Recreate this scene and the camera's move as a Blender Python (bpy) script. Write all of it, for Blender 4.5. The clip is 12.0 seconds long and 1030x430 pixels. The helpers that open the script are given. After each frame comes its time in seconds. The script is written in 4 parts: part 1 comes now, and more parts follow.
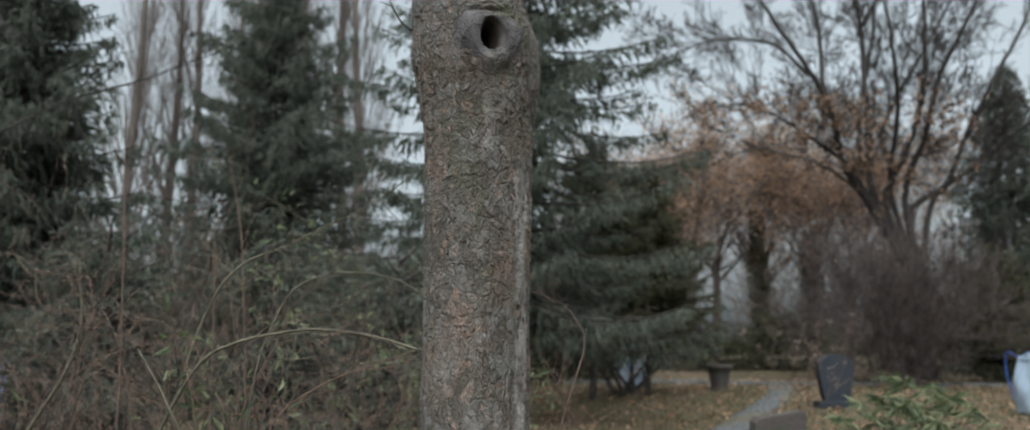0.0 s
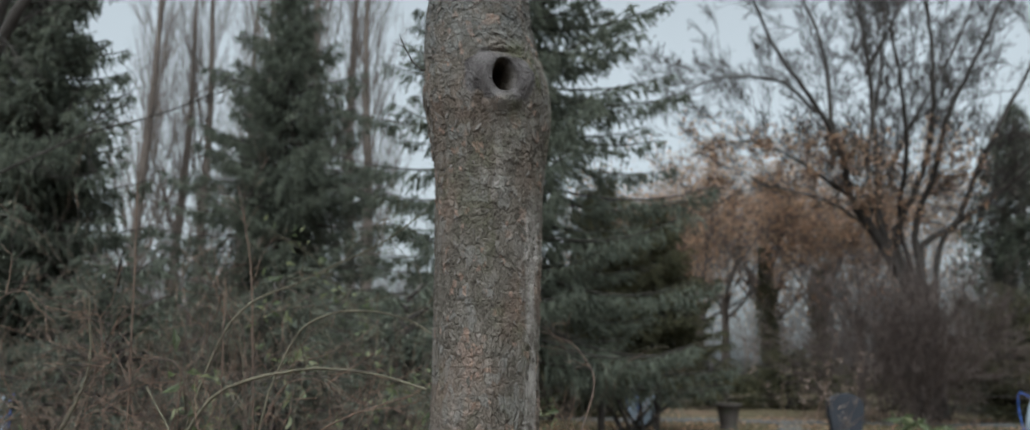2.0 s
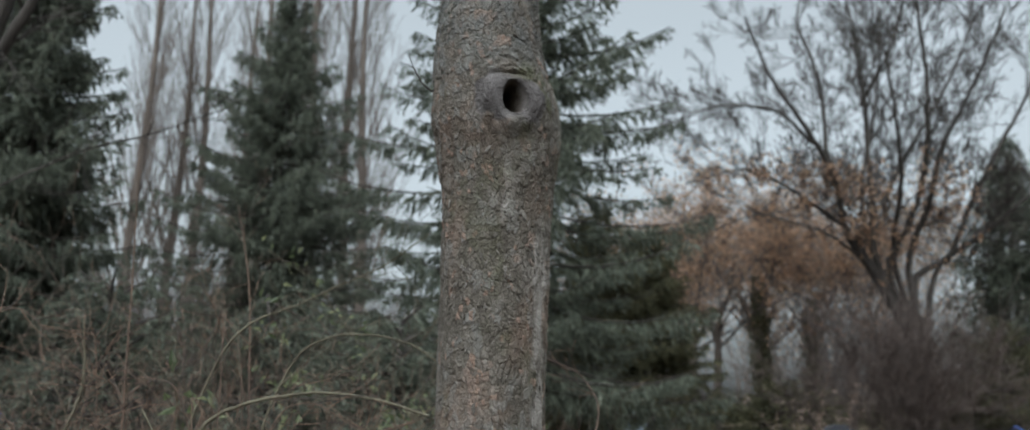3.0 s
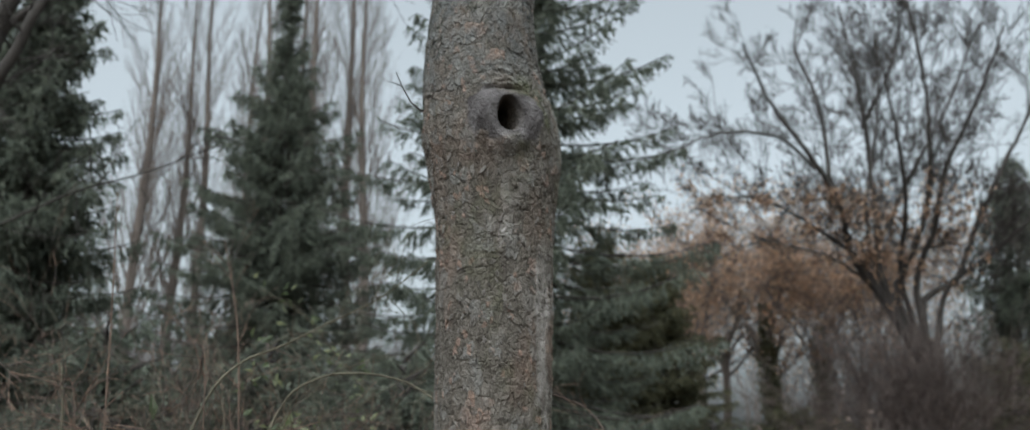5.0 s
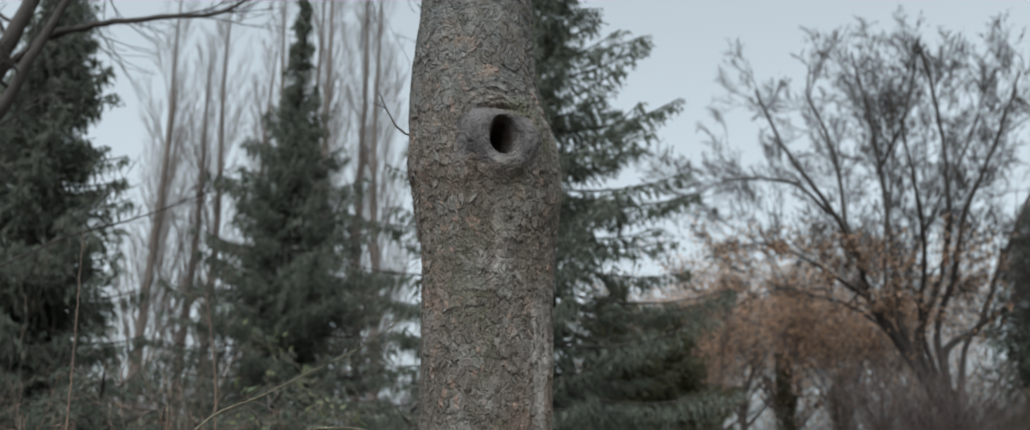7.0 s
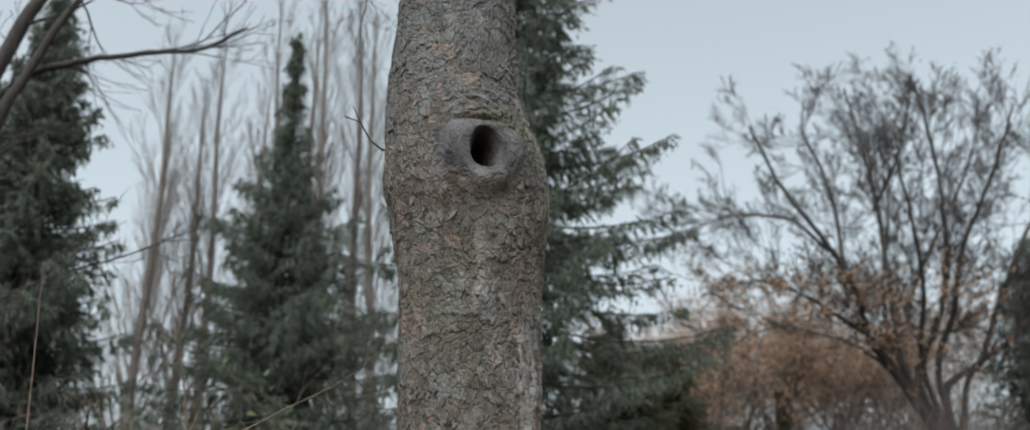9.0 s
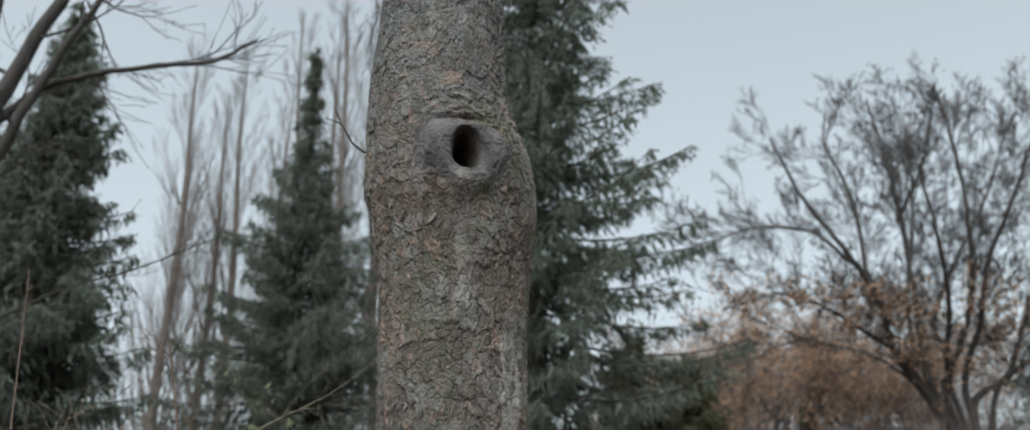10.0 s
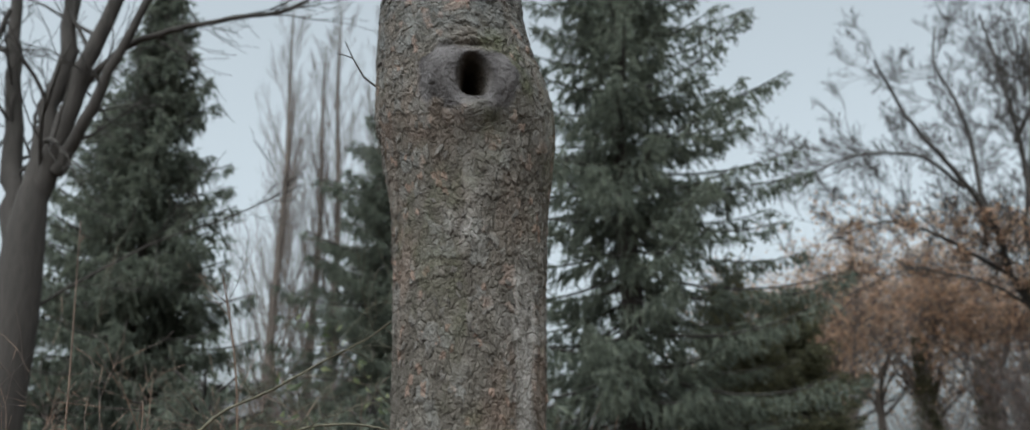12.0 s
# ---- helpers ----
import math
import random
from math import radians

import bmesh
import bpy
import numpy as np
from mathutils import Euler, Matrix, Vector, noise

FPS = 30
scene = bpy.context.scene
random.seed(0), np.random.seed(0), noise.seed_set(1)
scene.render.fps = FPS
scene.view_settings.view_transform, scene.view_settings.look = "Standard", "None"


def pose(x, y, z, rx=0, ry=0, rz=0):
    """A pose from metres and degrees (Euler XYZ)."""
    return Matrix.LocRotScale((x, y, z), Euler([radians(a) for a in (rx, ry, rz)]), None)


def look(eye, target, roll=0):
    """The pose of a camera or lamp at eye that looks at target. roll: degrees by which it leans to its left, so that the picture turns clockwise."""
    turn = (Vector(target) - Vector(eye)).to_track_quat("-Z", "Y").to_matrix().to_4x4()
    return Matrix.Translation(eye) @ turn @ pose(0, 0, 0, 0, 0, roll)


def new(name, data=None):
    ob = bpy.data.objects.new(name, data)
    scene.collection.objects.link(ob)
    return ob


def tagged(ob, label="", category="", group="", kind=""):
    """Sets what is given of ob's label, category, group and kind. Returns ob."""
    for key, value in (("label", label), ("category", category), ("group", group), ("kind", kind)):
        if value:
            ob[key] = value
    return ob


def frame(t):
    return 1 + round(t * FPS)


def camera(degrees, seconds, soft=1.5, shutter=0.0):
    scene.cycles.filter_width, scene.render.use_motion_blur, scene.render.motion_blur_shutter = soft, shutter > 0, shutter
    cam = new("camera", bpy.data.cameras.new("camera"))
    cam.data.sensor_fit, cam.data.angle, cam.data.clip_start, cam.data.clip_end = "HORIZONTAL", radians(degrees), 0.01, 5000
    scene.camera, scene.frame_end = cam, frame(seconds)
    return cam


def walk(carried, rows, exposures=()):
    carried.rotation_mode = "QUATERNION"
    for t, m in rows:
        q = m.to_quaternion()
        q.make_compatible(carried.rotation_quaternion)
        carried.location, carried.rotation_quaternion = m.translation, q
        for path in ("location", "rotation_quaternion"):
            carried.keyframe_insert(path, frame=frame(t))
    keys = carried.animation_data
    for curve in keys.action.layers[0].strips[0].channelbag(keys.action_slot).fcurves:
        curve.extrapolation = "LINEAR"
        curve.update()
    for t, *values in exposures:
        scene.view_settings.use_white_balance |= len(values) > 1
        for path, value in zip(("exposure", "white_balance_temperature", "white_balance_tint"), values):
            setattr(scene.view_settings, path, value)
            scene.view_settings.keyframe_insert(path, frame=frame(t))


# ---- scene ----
cam = camera(55.5, 12.0)
PATH = [
    (0, look((0.154, 0.004, 1.374), (0.156, 1.985, 1.65), 0.1)),
    (0.5, look((0.152, 0.004, 1.371), (0.15, 1.985, 1.646), 0.2)),
    (1, look((0.153, 0.01, 1.368), (0.152, 1.996, 1.603), 0.1)),
    (1.5, look((0.149, 0.01, 1.377), (0.139, 1.989, 1.667), 0.1)),
    (2, look((0.147, 0.002, 1.389), (0.132, 1.972, 1.736), 0.5)),
    (2.5, look((0.137, 0.018, 1.394), (0.123, 1.981, 1.779), 0.9)),
    (3, look((0.1, 0.052, 1.395), (0.099, 2.012, 1.792), 1.4)),
    (5, look((0.111, 0.255, 1.41), (0.104, 2.2, 1.875), -0.1)),
    (5.5, look((0.129, 0.347, 1.423), (0.103, 2.286, 1.913), -0.2)),
    (6, look((0.149, 0.417, 1.431), (0.119, 2.348, 1.952), -0.4)),
    (6.5, look((0.163, 0.465, 1.439), (0.141, 2.392, 1.973), -0.8)),
    (7, look((0.156, 0.555, 1.444), (0.122, 2.474, 2.006), -0.0)),
    (9, look((0.181, 0.747, 1.444), (0.156, 2.641, 2.087), -0.7)),
    (9.5, look((0.214, 0.789, 1.448), (0.18, 2.672, 2.119), -0.7)),
    (10, look((0.265, 0.844, 1.449), (0.195, 2.727, 2.12), -0.5)),
    (10.5, look((0.313, 0.879, 1.443), (0.196, 2.77, 2.084), -0.5)),
    (11, look((0.373, 0.9, 1.442), (0.2, 2.809, 2.011), -1.2)),
    (11.5, look((0.427, 0.929, 1.451), (0.202, 2.833, 2.021), -1.2)),
    (12, look((0.448, 0.96, 1.457), (0.165, 2.86, 2.014), -0.8)),
]
walk(cam, PATH, exposures=((0.0, 1.18, 5850, 1), (3.0, 1.2, 5850, 1), (6.5, 1.27, 5850, 1), (9.5, 1.32, 5850, 1), (12.0, 1.28, 5850, 1)))

# depth of field of the hand-held lens, focused on the bark
cam.data.dof.use_dof = True
cam.data.dof.focus_distance = 2.4
cam.data.dof.aperture_fstop = 3.1

# overcast winter sky
world = bpy.data.worlds.new("overcast_sky")
scene.world = world
world.use_nodes = True
wn, wl = world.node_tree.nodes, world.node_tree.links
wn.clear()
sky = wn.new("ShaderNodeTexSky")
sky.sky_type = "NISHITA"
sky.sun_disc = False
SUN_UP, SUN_TURN = radians(60), radians(195)
sky.sun_elevation, sky.sun_rotation = SUN_UP, SUN_TURN
sky.air_density, sky.dust_density, sky.ozone_density = 1.0, 6.0, 1.0
grey = wn.new("ShaderNodeHueSaturation")
grey.inputs["Saturation"].default_value = 0.12
back = wn.new("ShaderNodeBackground")
back.inputs["Strength"].default_value = 0.095
wout = wn.new("ShaderNodeOutputWorld")
wl.new(sky.outputs[0], grey.inputs["Color"])
wl.new(grey.outputs[0], back.inputs["Color"])
wl.new(back.outputs[0], wout.inputs["Surface"])

sun = new("sun", bpy.data.lights.new("sun", "SUN"))
sun.data.energy, sun.data.angle, sun.data.color = 1.5, radians(90), (1.0, 0.97, 0.93)
sun.matrix_world = look((0, 0, 30), (-math.cos(SUN_UP) * math.sin(SUN_TURN), -math.cos(SUN_UP) * math.cos(SUN_TURN), 30 - math.sin(SUN_UP)))

# ---- materials ----
def material(name, rough=0.9, bump=0.0, bump_scale=30.0, stretch=(1, 1, 1), colours=((0.2, 0.2, 0.2), (0.3, 0.3, 0.3)),
             scale=6.0, fine=40.0, island=0.0, spec=0.3, stain=None, stain_scale=1.5, transmit=0.0):
    """A procedural surface: two scales of colour variation, optional stains, island variation and fine relief."""
    m = bpy.data.materials.new(name)
    m.use_nodes = True
    n, l = m.node_tree.nodes, m.node_tree.links
    b = n["Principled BSDF"]
    b.inputs["Roughness"].default_value = rough
    b.inputs["Specular IOR Level"].default_value = spec
    co = n.new("ShaderNodeTexCoord")
    mp = n.new("ShaderNodeMapping")
    mp.inputs["Scale"].default_value = stretch
    l.new(co.outputs["Object"], mp.inputs["Vector"])
    coarse = n.new("ShaderNodeTexNoise")
    coarse.inputs["Scale"].default_value, coarse.inputs["Detail"].default_value = scale, 5
    small = n.new("ShaderNodeTexNoise")
    small.inputs["Scale"].default_value, small.inputs["Detail"].default_value = fine, 6
    l.new(mp.outputs[0], coarse.inputs["Vector"])
    l.new(mp.outputs[0], small.inputs["Vector"])
    mix = n.new("ShaderNodeMath")
    mix.operation = "MULTIPLY_ADD"
    mix.inputs[1].default_value = 0.5
    half = n.new("ShaderNodeMath")
    half.operation = "MULTIPLY"
    half.inputs[1].default_value = 0.5
    l.new(coarse.outputs["Fac"], half.inputs[0])
    l.new(small.outputs["Fac"], mix.inputs[0])
    l.new(half.outputs[0], mix.inputs[2])
    fac = mix.outputs[0]
    if island:
        geo = n.new("ShaderNodeNewGeometry")
        add = n.new("ShaderNodeMath")
        add.operation = "MULTIPLY_ADD"
        add.inputs[1].default_value = island
        sub = n.new("ShaderNodeMath")
        sub.operation = "ADD"
        sub.inputs[1].default_value = -island / 2
        l.new(geo.outputs["Random Per Island"], add.inputs[0])
        l.new(fac, add.inputs[2])
        l.new(add.outputs[0], sub.inputs[0])
        fac = sub.outputs[0]
    ramp = n.new("ShaderNodeValToRGB")
    els = ramp.color_ramp.elements
    while len(els) < len(colours):
        els.new(0.5)
    for i, c in enumerate(colours):
        els[i].position = 0.28 + 0.44 * i / (len(colours) - 1)
        els[i].color = (*c, 1)
    l.new(fac, ramp.inputs[0])
    col = ramp.outputs[0]
    if stain:
        st = n.new("ShaderNodeTexNoise")
        st.inputs["Scale"].default_value, st.inputs["Detail"].default_value = stain_scale, 7
        sr = n.new("ShaderNodeValToRGB")
        sr.color_ramp.elements[0].position, sr.color_ramp.elements[1].position = 0.52, 0.66
        l.new(mp.outputs[0], st.inputs["Vector"])
        l.new(st.outputs["Fac"], sr.inputs[0])
        mc = n.new("ShaderNodeMix")
        mc.data_type = "RGBA"
        l.new(sr.outputs[0], mc.inputs["Factor"])
        l.new(col, mc.inputs["A"])
        mc.inputs["B"].default_value = (*stain, 1)
        col = mc.outputs["Result"]
    l.new(col, b.inputs["Base Color"])
    if transmit:
        thin = n.new("ShaderNodeBsdfTranslucent")
        l.new(col, thin.inputs["Color"])
        both = n.new("ShaderNodeMixShader")
        both.inputs[0].default_value = transmit
        l.new(b.outputs[0], both.inputs[1])
        l.new(thin.outputs[0], both.inputs[2])
        l.new(both.outputs[0], n["Material Output"].inputs["Surface"])
    if bump:
        bt = n.new("ShaderNodeTexNoise")
        bt.inputs["Scale"].default_value, bt.inputs["Detail"].default_value = bump_scale, 8
        l.new(mp.outputs[0], bt.inputs["Vector"])
        bm = n.new("ShaderNodeBump")
        bm.inputs["Strength"].default_value, bm.inputs["Distance"].default_value = bump, 0.02
        l.new(bt.outputs["Fac"], bm.inputs["Height"])
        l.new(bm.outputs[0], b.inputs["Normal"])
    return m


def bark_material():
    """Flaking bark: plates of differing grey-brown, moss, a smooth grey collar, bare pale wood and a rotten heart, by the mesh's own fields."""
    m = bpy.data.materials.new("flaky_bark")
    m.use_nodes = True
    n, l = m.node_tree.nodes, m.node_tree.links
    b = n["Principled BSDF"]
    b.inputs["Roughness"].default_value, b.inputs["Specular IOR Level"].default_value = 0.92, 0.2
    co = n.new("ShaderNodeTexCoord")

    def field(name):
        a = n.new("ShaderNodeAttribute")
        a.attribute_name = name
        return a.outputs["Fac"]

    def noisy(scale, detail=6, stretch=(1, 1, 1)):
        mp = n.new("ShaderNodeMapping")
        mp.inputs["Scale"].default_value = stretch
        t = n.new("ShaderNodeTexNoise")
        t.inputs["Scale"].default_value, t.inputs["Detail"].default_value = scale, detail
        l.new(co.outputs["Object"], mp.inputs["Vector"])
        l.new(mp.outputs[0], t.inputs["Vector"])
        return t.outputs["Fac"]

    def math_node(op, a, c):
        q = n.new("ShaderNodeMath")
        q.operation = op
        for k, s in enumerate((a, c)):
            if isinstance(s, (int, float)):
                q.inputs[k].default_value = s
            else:
                l.new(s, q.inputs[k])
        return q.outputs[0]

    def ramp(fac, stops):
        r = n.new("ShaderNodeValToRGB")
        while len(r.color_ramp.elements) < len(stops):
            r.color_ramp.elements.new(0.5)
        for k, (pos, c) in enumerate(stops):
            r.color_ramp.elements[k].position, r.color_ramp.elements[k].color = pos, (*c, 1)
        l.new(fac, r.inputs[0])
        return r.outputs[0]

    def mixed(fac, a, c):
        q = n.new("ShaderNodeMix")
        q.data_type = "RGBA"
        l.new(fac, q.inputs["Factor"])
        l.new(a, q.inputs["A"])
        l.new(c, q.inputs["B"])
        return q.outputs["Result"]

    speck = math_node("ADD", math_node("MULTIPLY", noisy(110, 8, (1, 1, 0.8)), 1.2), math_node("MULTIPLY", noisy(34, 6, (1, 1, 0.75)), 1.0))
    tone = math_node("ADD", math_node("MULTIPLY", field("plate"), 0.62), math_node("MULTIPLY", math_node("SUBTRACT", speck, 0.8), 0.34))
    base = ramp(tone, ((0.2, (0.07, 0.059, 0.049)), (0.42, (0.102, 0.088, 0.074)), (0.6, (0.13, 0.113, 0.097)), (0.8, (0.178, 0.158, 0.139))))
    red = ramp(noisy(14, 4), ((0.3, (0.13, 0.075, 0.055)), (0.7, (0.25, 0.165, 0.125))))
    base = mixed(ramp(noisy(5.5, 7, (1, 1, 0.7)), ((0.5, (0, 0, 0)), (0.64, (0.3, 0.3, 0.3)))), base, red)
    scale_grey = ramp(noisy(26, 7), ((0.35, (0.1, 0.096, 0.09)), (0.65, (0.175, 0.17, 0.162))))
    base = mixed(field("greyed"), base, scale_grey)
    fresh = ramp(noisy(50, 6), ((0.35, (0.14, 0.092, 0.07)), (0.65, (0.24, 0.165, 0.13))))
    base = mixed(field("fresh"), base, fresh)
    green = ramp(noisy(40), ((0.3, (0.035, 0.037, 0.018)), (0.7, (0.085, 0.083, 0.045))))
    base = mixed(math_node("MULTIPLY", field("moss"), ramp(noisy(28), ((0.35, (0.2, 0.2, 0.2)), (0.6, (1, 1, 1))))), base, green)
    # neutral mottled grey, blended in towards the upper trunk
    ashen = ramp(noisy(24, 7), ((0.35, (0.062, 0.062, 0.06)), (0.65, (0.128, 0.128, 0.125))))
    base = mixed(math_node("MULTIPLY", field("ashen"), ramp(noisy(16, 6), ((0.35, (0.1, 0.1, 0.1)), (0.62, (0.9, 0.9, 0.9))))), base, ashen)
    palec = ramp(noisy(30, 6, (1, 1, 0.5)), ((0.35, (0.11, 0.094, 0.082)), (0.62, (0.29, 0.265, 0.245))))
    base = mixed(field("pale"), base, palec)
    greyc = ramp(noisy(24, 9, (1, 1, 0.55)), ((0.34, (0.036, 0.031, 0.03)), (0.5, (0.066, 0.058, 0.057)), (0.66, (0.108, 0.098, 0.096))))
    base = mixed(field("collar"), base, greyc)
    rotc = ramp(noisy(60), ((0.3, (0.025, 0.018, 0.013)), (0.7, (0.07, 0.05, 0.035))))
    base = mixed(field("rot"), base, rotc)
    l.new(base, b.inputs["Base Color"])
    # fine relief: ragged scales with narrow cracks, and fibres along the trunk
    shift = n.new("ShaderNodeTexNoise")
    shift.inputs["Scale"].default_value, shift.inputs["Detail"].default_value = 60, 5
    l.new(co.outputs["Object"], shift.inputs["Vector"])
    off = n.new("ShaderNodeVectorMath")
    off.operation = "MULTIPLY_ADD"
    off.inputs[1].default_value = (0.016, 0.016, 0.04)
    l.new(shift.outputs["Color"], off.inputs[0])
    l.new(co.outputs["Object"], off.inputs[2])
    flat = n.new("ShaderNodeMapping")
    flat.inputs["Scale"].default_value = (1, 1, 0.75)
    l.new(off.outputs[0], flat.inputs["Vector"])
    heights = []
    for scale, low, high in ((42, 0.0, 0.16), (110, 0.0, 0.2)):
        vo = n.new("ShaderNodeTexVoronoi")
        vo.feature = "DISTANCE_TO_EDGE"
        vo.inputs["Scale"].default_value = scale
        cell = n.new("ShaderNodeTexVoronoi")
        cell.inputs["Scale"].default_value = scale
        l.new(flat.outputs[0], vo.inputs["Vector"])
        l.new(flat.outputs[0], cell.inputs["Vector"])
        step = n.new("ShaderNodeMapRange")
        step.interpolation_type = "SMOOTHSTEP"
        step.inputs["From Min"].default_value, step.inputs["From Max"].default_value = low, high
        l.new(vo.outputs["Distance"], step.inputs["Value"])
        grey = n.new("ShaderNodeSeparateColor")
        l.new(cell.outputs["Color"], grey.inputs[0])
        heights.append(math_node("ADD", step.outputs[0], math_node("MULTIPLY", grey.outputs[0], 0.8)))
    fibre = noisy(200, 8, (1, 1, 0.6))
    rough = math_node("ADD", math_node("MULTIPLY", heights[0], 0.9), math_node("MULTIPLY", heights[1], 0.45))
    rough = math_node("ADD", math_node("MULTIPLY", rough, math_node("SUBTRACT", 1.0, math_node("MULTIPLY", field("collar"), 0.6))), math_node("MULTIPLY", fibre, 1.1))
    bump = n.new("ShaderNodeBump")
    bump.inputs["Strength"].default_value, bump.inputs["Distance"].default_value = 0.9, 0.004
    l.new(rough, bump.inputs["Height"])
    l.new(bump.outputs[0], b.inputs["Normal"])
    return m


M_BARK = bark_material()
M_FARBARK = material("grey_brown_bark", 0.95, 0.4, 30, (1, 1, 0.25), ((0.07, 0.055, 0.048), (0.14, 0.115, 0.1)), 5, 30, 0.15)
M_LIMB = material("dark_limb_bark", 0.95, 0.4, 30, (1, 1, 0.25), ((0.022, 0.019, 0.017), (0.052, 0.044, 0.039)), 5, 30, 0.15)
M_NEEDLE = material("spruce_needles", 0.8, 0, 1, (1, 1, 1), ((0.068, 0.077, 0.06), (0.102, 0.113, 0.088), (0.142, 0.15, 0.115)), 1.2, 20, 0.6, transmit=0.5)
M_THUJA = material("cypress_needles", 0.8, 0, 1, (1, 1, 1), ((0.046, 0.047, 0.027), (0.076, 0.074, 0.041), (0.112, 0.103, 0.057)), 1.5, 20, 0.6, transmit=0.5)
M_TWIG = material("red_brown_twigs", 0.8, 0, 1, (1, 1, 1), ((0.03, 0.023, 0.02), (0.068, 0.047, 0.037), (0.14, 0.09, 0.063)), 2, 30, 0.8)
M_STEM = material("lichen_grey_stems", 0.9, 0.3, 60, (1, 1, 1), ((0.04, 0.035, 0.025), (0.08, 0.07, 0.048), (0.13, 0.115, 0.08)), 6, 40, 0.2)
M_PURPLE = material("purple_brown_twigs", 0.9, 0, 1, (1, 1, 1), ((0.045, 0.034, 0.031), (0.085, 0.063, 0.054)), 2, 30, 0.6)
M_DRYLEAF = material("withered_orange_leaves", 0.85, 0, 1, (1, 1, 1), ((0.22, 0.13, 0.082), (0.4, 0.235, 0.145), (0.5, 0.33, 0.22)), 2, 20, 0.8, transmit=0.5)
M_SEED = material("pale_seed_heads", 0.9, 0, 1, (1, 1, 1), ((0.13, 0.098, 0.08), (0.21, 0.16, 0.135), (0.29, 0.225, 0.19)), 4, 30, 0.6, transmit=0.4)
M_LEAF = material("leathery_green_leaves", 0.6, 0, 1, (1, 1, 1), ((0.055, 0.07, 0.032), (0.11, 0.13, 0.062), (0.185, 0.195, 0.105)), 5, 40, 0.7, 0.5, transmit=0.5)
M_GRASS = material("winter_grass", 0.95, 0.6, 20, (1, 1, 1), ((0.045, 0.04, 0.022), (0.083, 0.067, 0.04), (0.12, 0.088, 0.058)), 0.8, 12, 0, 0.1, (0.1, 0.065, 0.046), 0.5)
M_BLADE = material("grass_blades", 0.9, 0, 1, (1, 1, 1), ((0.045, 0.043, 0.02), (0.085, 0.07, 0.038), (0.14, 0.108, 0.066)), 0.7, 12, 0.7, 0.1, transmit=0.5)
M_PATH = material("grey_gravel_path", 0.95, 0.6, 60, (1, 1, 1), ((0.05, 0.05, 0.052), (0.085, 0.085, 0.087), (0.12, 0.118, 0.116)), 2, 80, 0, 0.2, (0.1, 0.08, 0.05), 0.8)
M_SOIL = material("leaf_litter_soil", 0.95, 0.8, 25, (1, 1, 1), ((0.022, 0.019, 0.016), (0.048, 0.038, 0.031), (0.085, 0.064, 0.05)), 2, 30, 0, 0.1)
M_STONE = material("dark_granite", 0.65, 0.05, 80, (1, 1, 1), ((0.014, 0.016, 0.021), (0.03, 0.032, 0.04)), 6, 120, 0, 0.25)
M_SLAB = material("weathered_brown_stone", 0.9, 0.4, 40, (1, 1, 1), ((0.04, 0.034, 0.031), (0.075, 0.062, 0.056)), 4, 60, 0, 0.2, (0.05, 0.05, 0.036), 5)
M_BAG = material("white_woven_plastic", 0.55, 0.5, 9, (1, 1, 1), ((0.22, 0.27, 0.34), (0.36, 0.42, 0.5)), 5, 40, 0, 0.4)
M_STRAP = material("blue_strap", 0.6, 0.2, 60, (1, 1, 1), ((0.04, 0.09, 0.32), (0.07, 0.14, 0.42)), 6, 60)
M_FLAKE = bpy.data.materials.new("loose_bark_flake")
M_FLAKE.use_nodes = True
fn, fl = M_FLAKE.node_tree.nodes, M_FLAKE.node_tree.links
fb = fn["Principled BSDF"]
fb.inputs["Roughness"].default_value, fb.inputs["Specular IOR Level"].default_value = 0.92, 0.2
fi, fr, ft, fx = fn.new("ShaderNodeObjectInfo"), fn.new("ShaderNodeValToRGB"), fn.new("ShaderNodeTexNoise"), fn.new("ShaderNodeMath")
ft.inputs["Scale"].default_value, ft.inputs["Detail"].default_value = 120, 7
fx.operation = "MULTIPLY_ADD"
fx.inputs[1].default_value = 0.35
for k, (pos, c) in enumerate(((0.35, (0.05, 0.044, 0.038)), (0.95, (0.2, 0.18, 0.163)))):
    fr.color_ramp.elements[k].position, fr.color_ramp.elements[k].color = pos, (*c, 1)
mid = fr.color_ramp.elements.new(0.7)
mid.color = (0.12, 0.105, 0.092, 1)
fl.new(fi.outputs["Random"], fx.inputs[0])
fl.new(ft.outputs["Fac"], fx.inputs[2])
fl.new(fx.outputs[0], fr.inputs[0])
fl.new(fr.outputs[0], fb.inputs["Base Color"])
fp = fn.new("ShaderNodeBump")
fp.inputs["Strength"].default_value, fp.inputs["Distance"].default_value = 0.8, 0.004
fl.new(ft.outputs["Fac"], fp.inputs["Height"])
fl.new(fp.outputs[0], fb.inputs["Normal"])


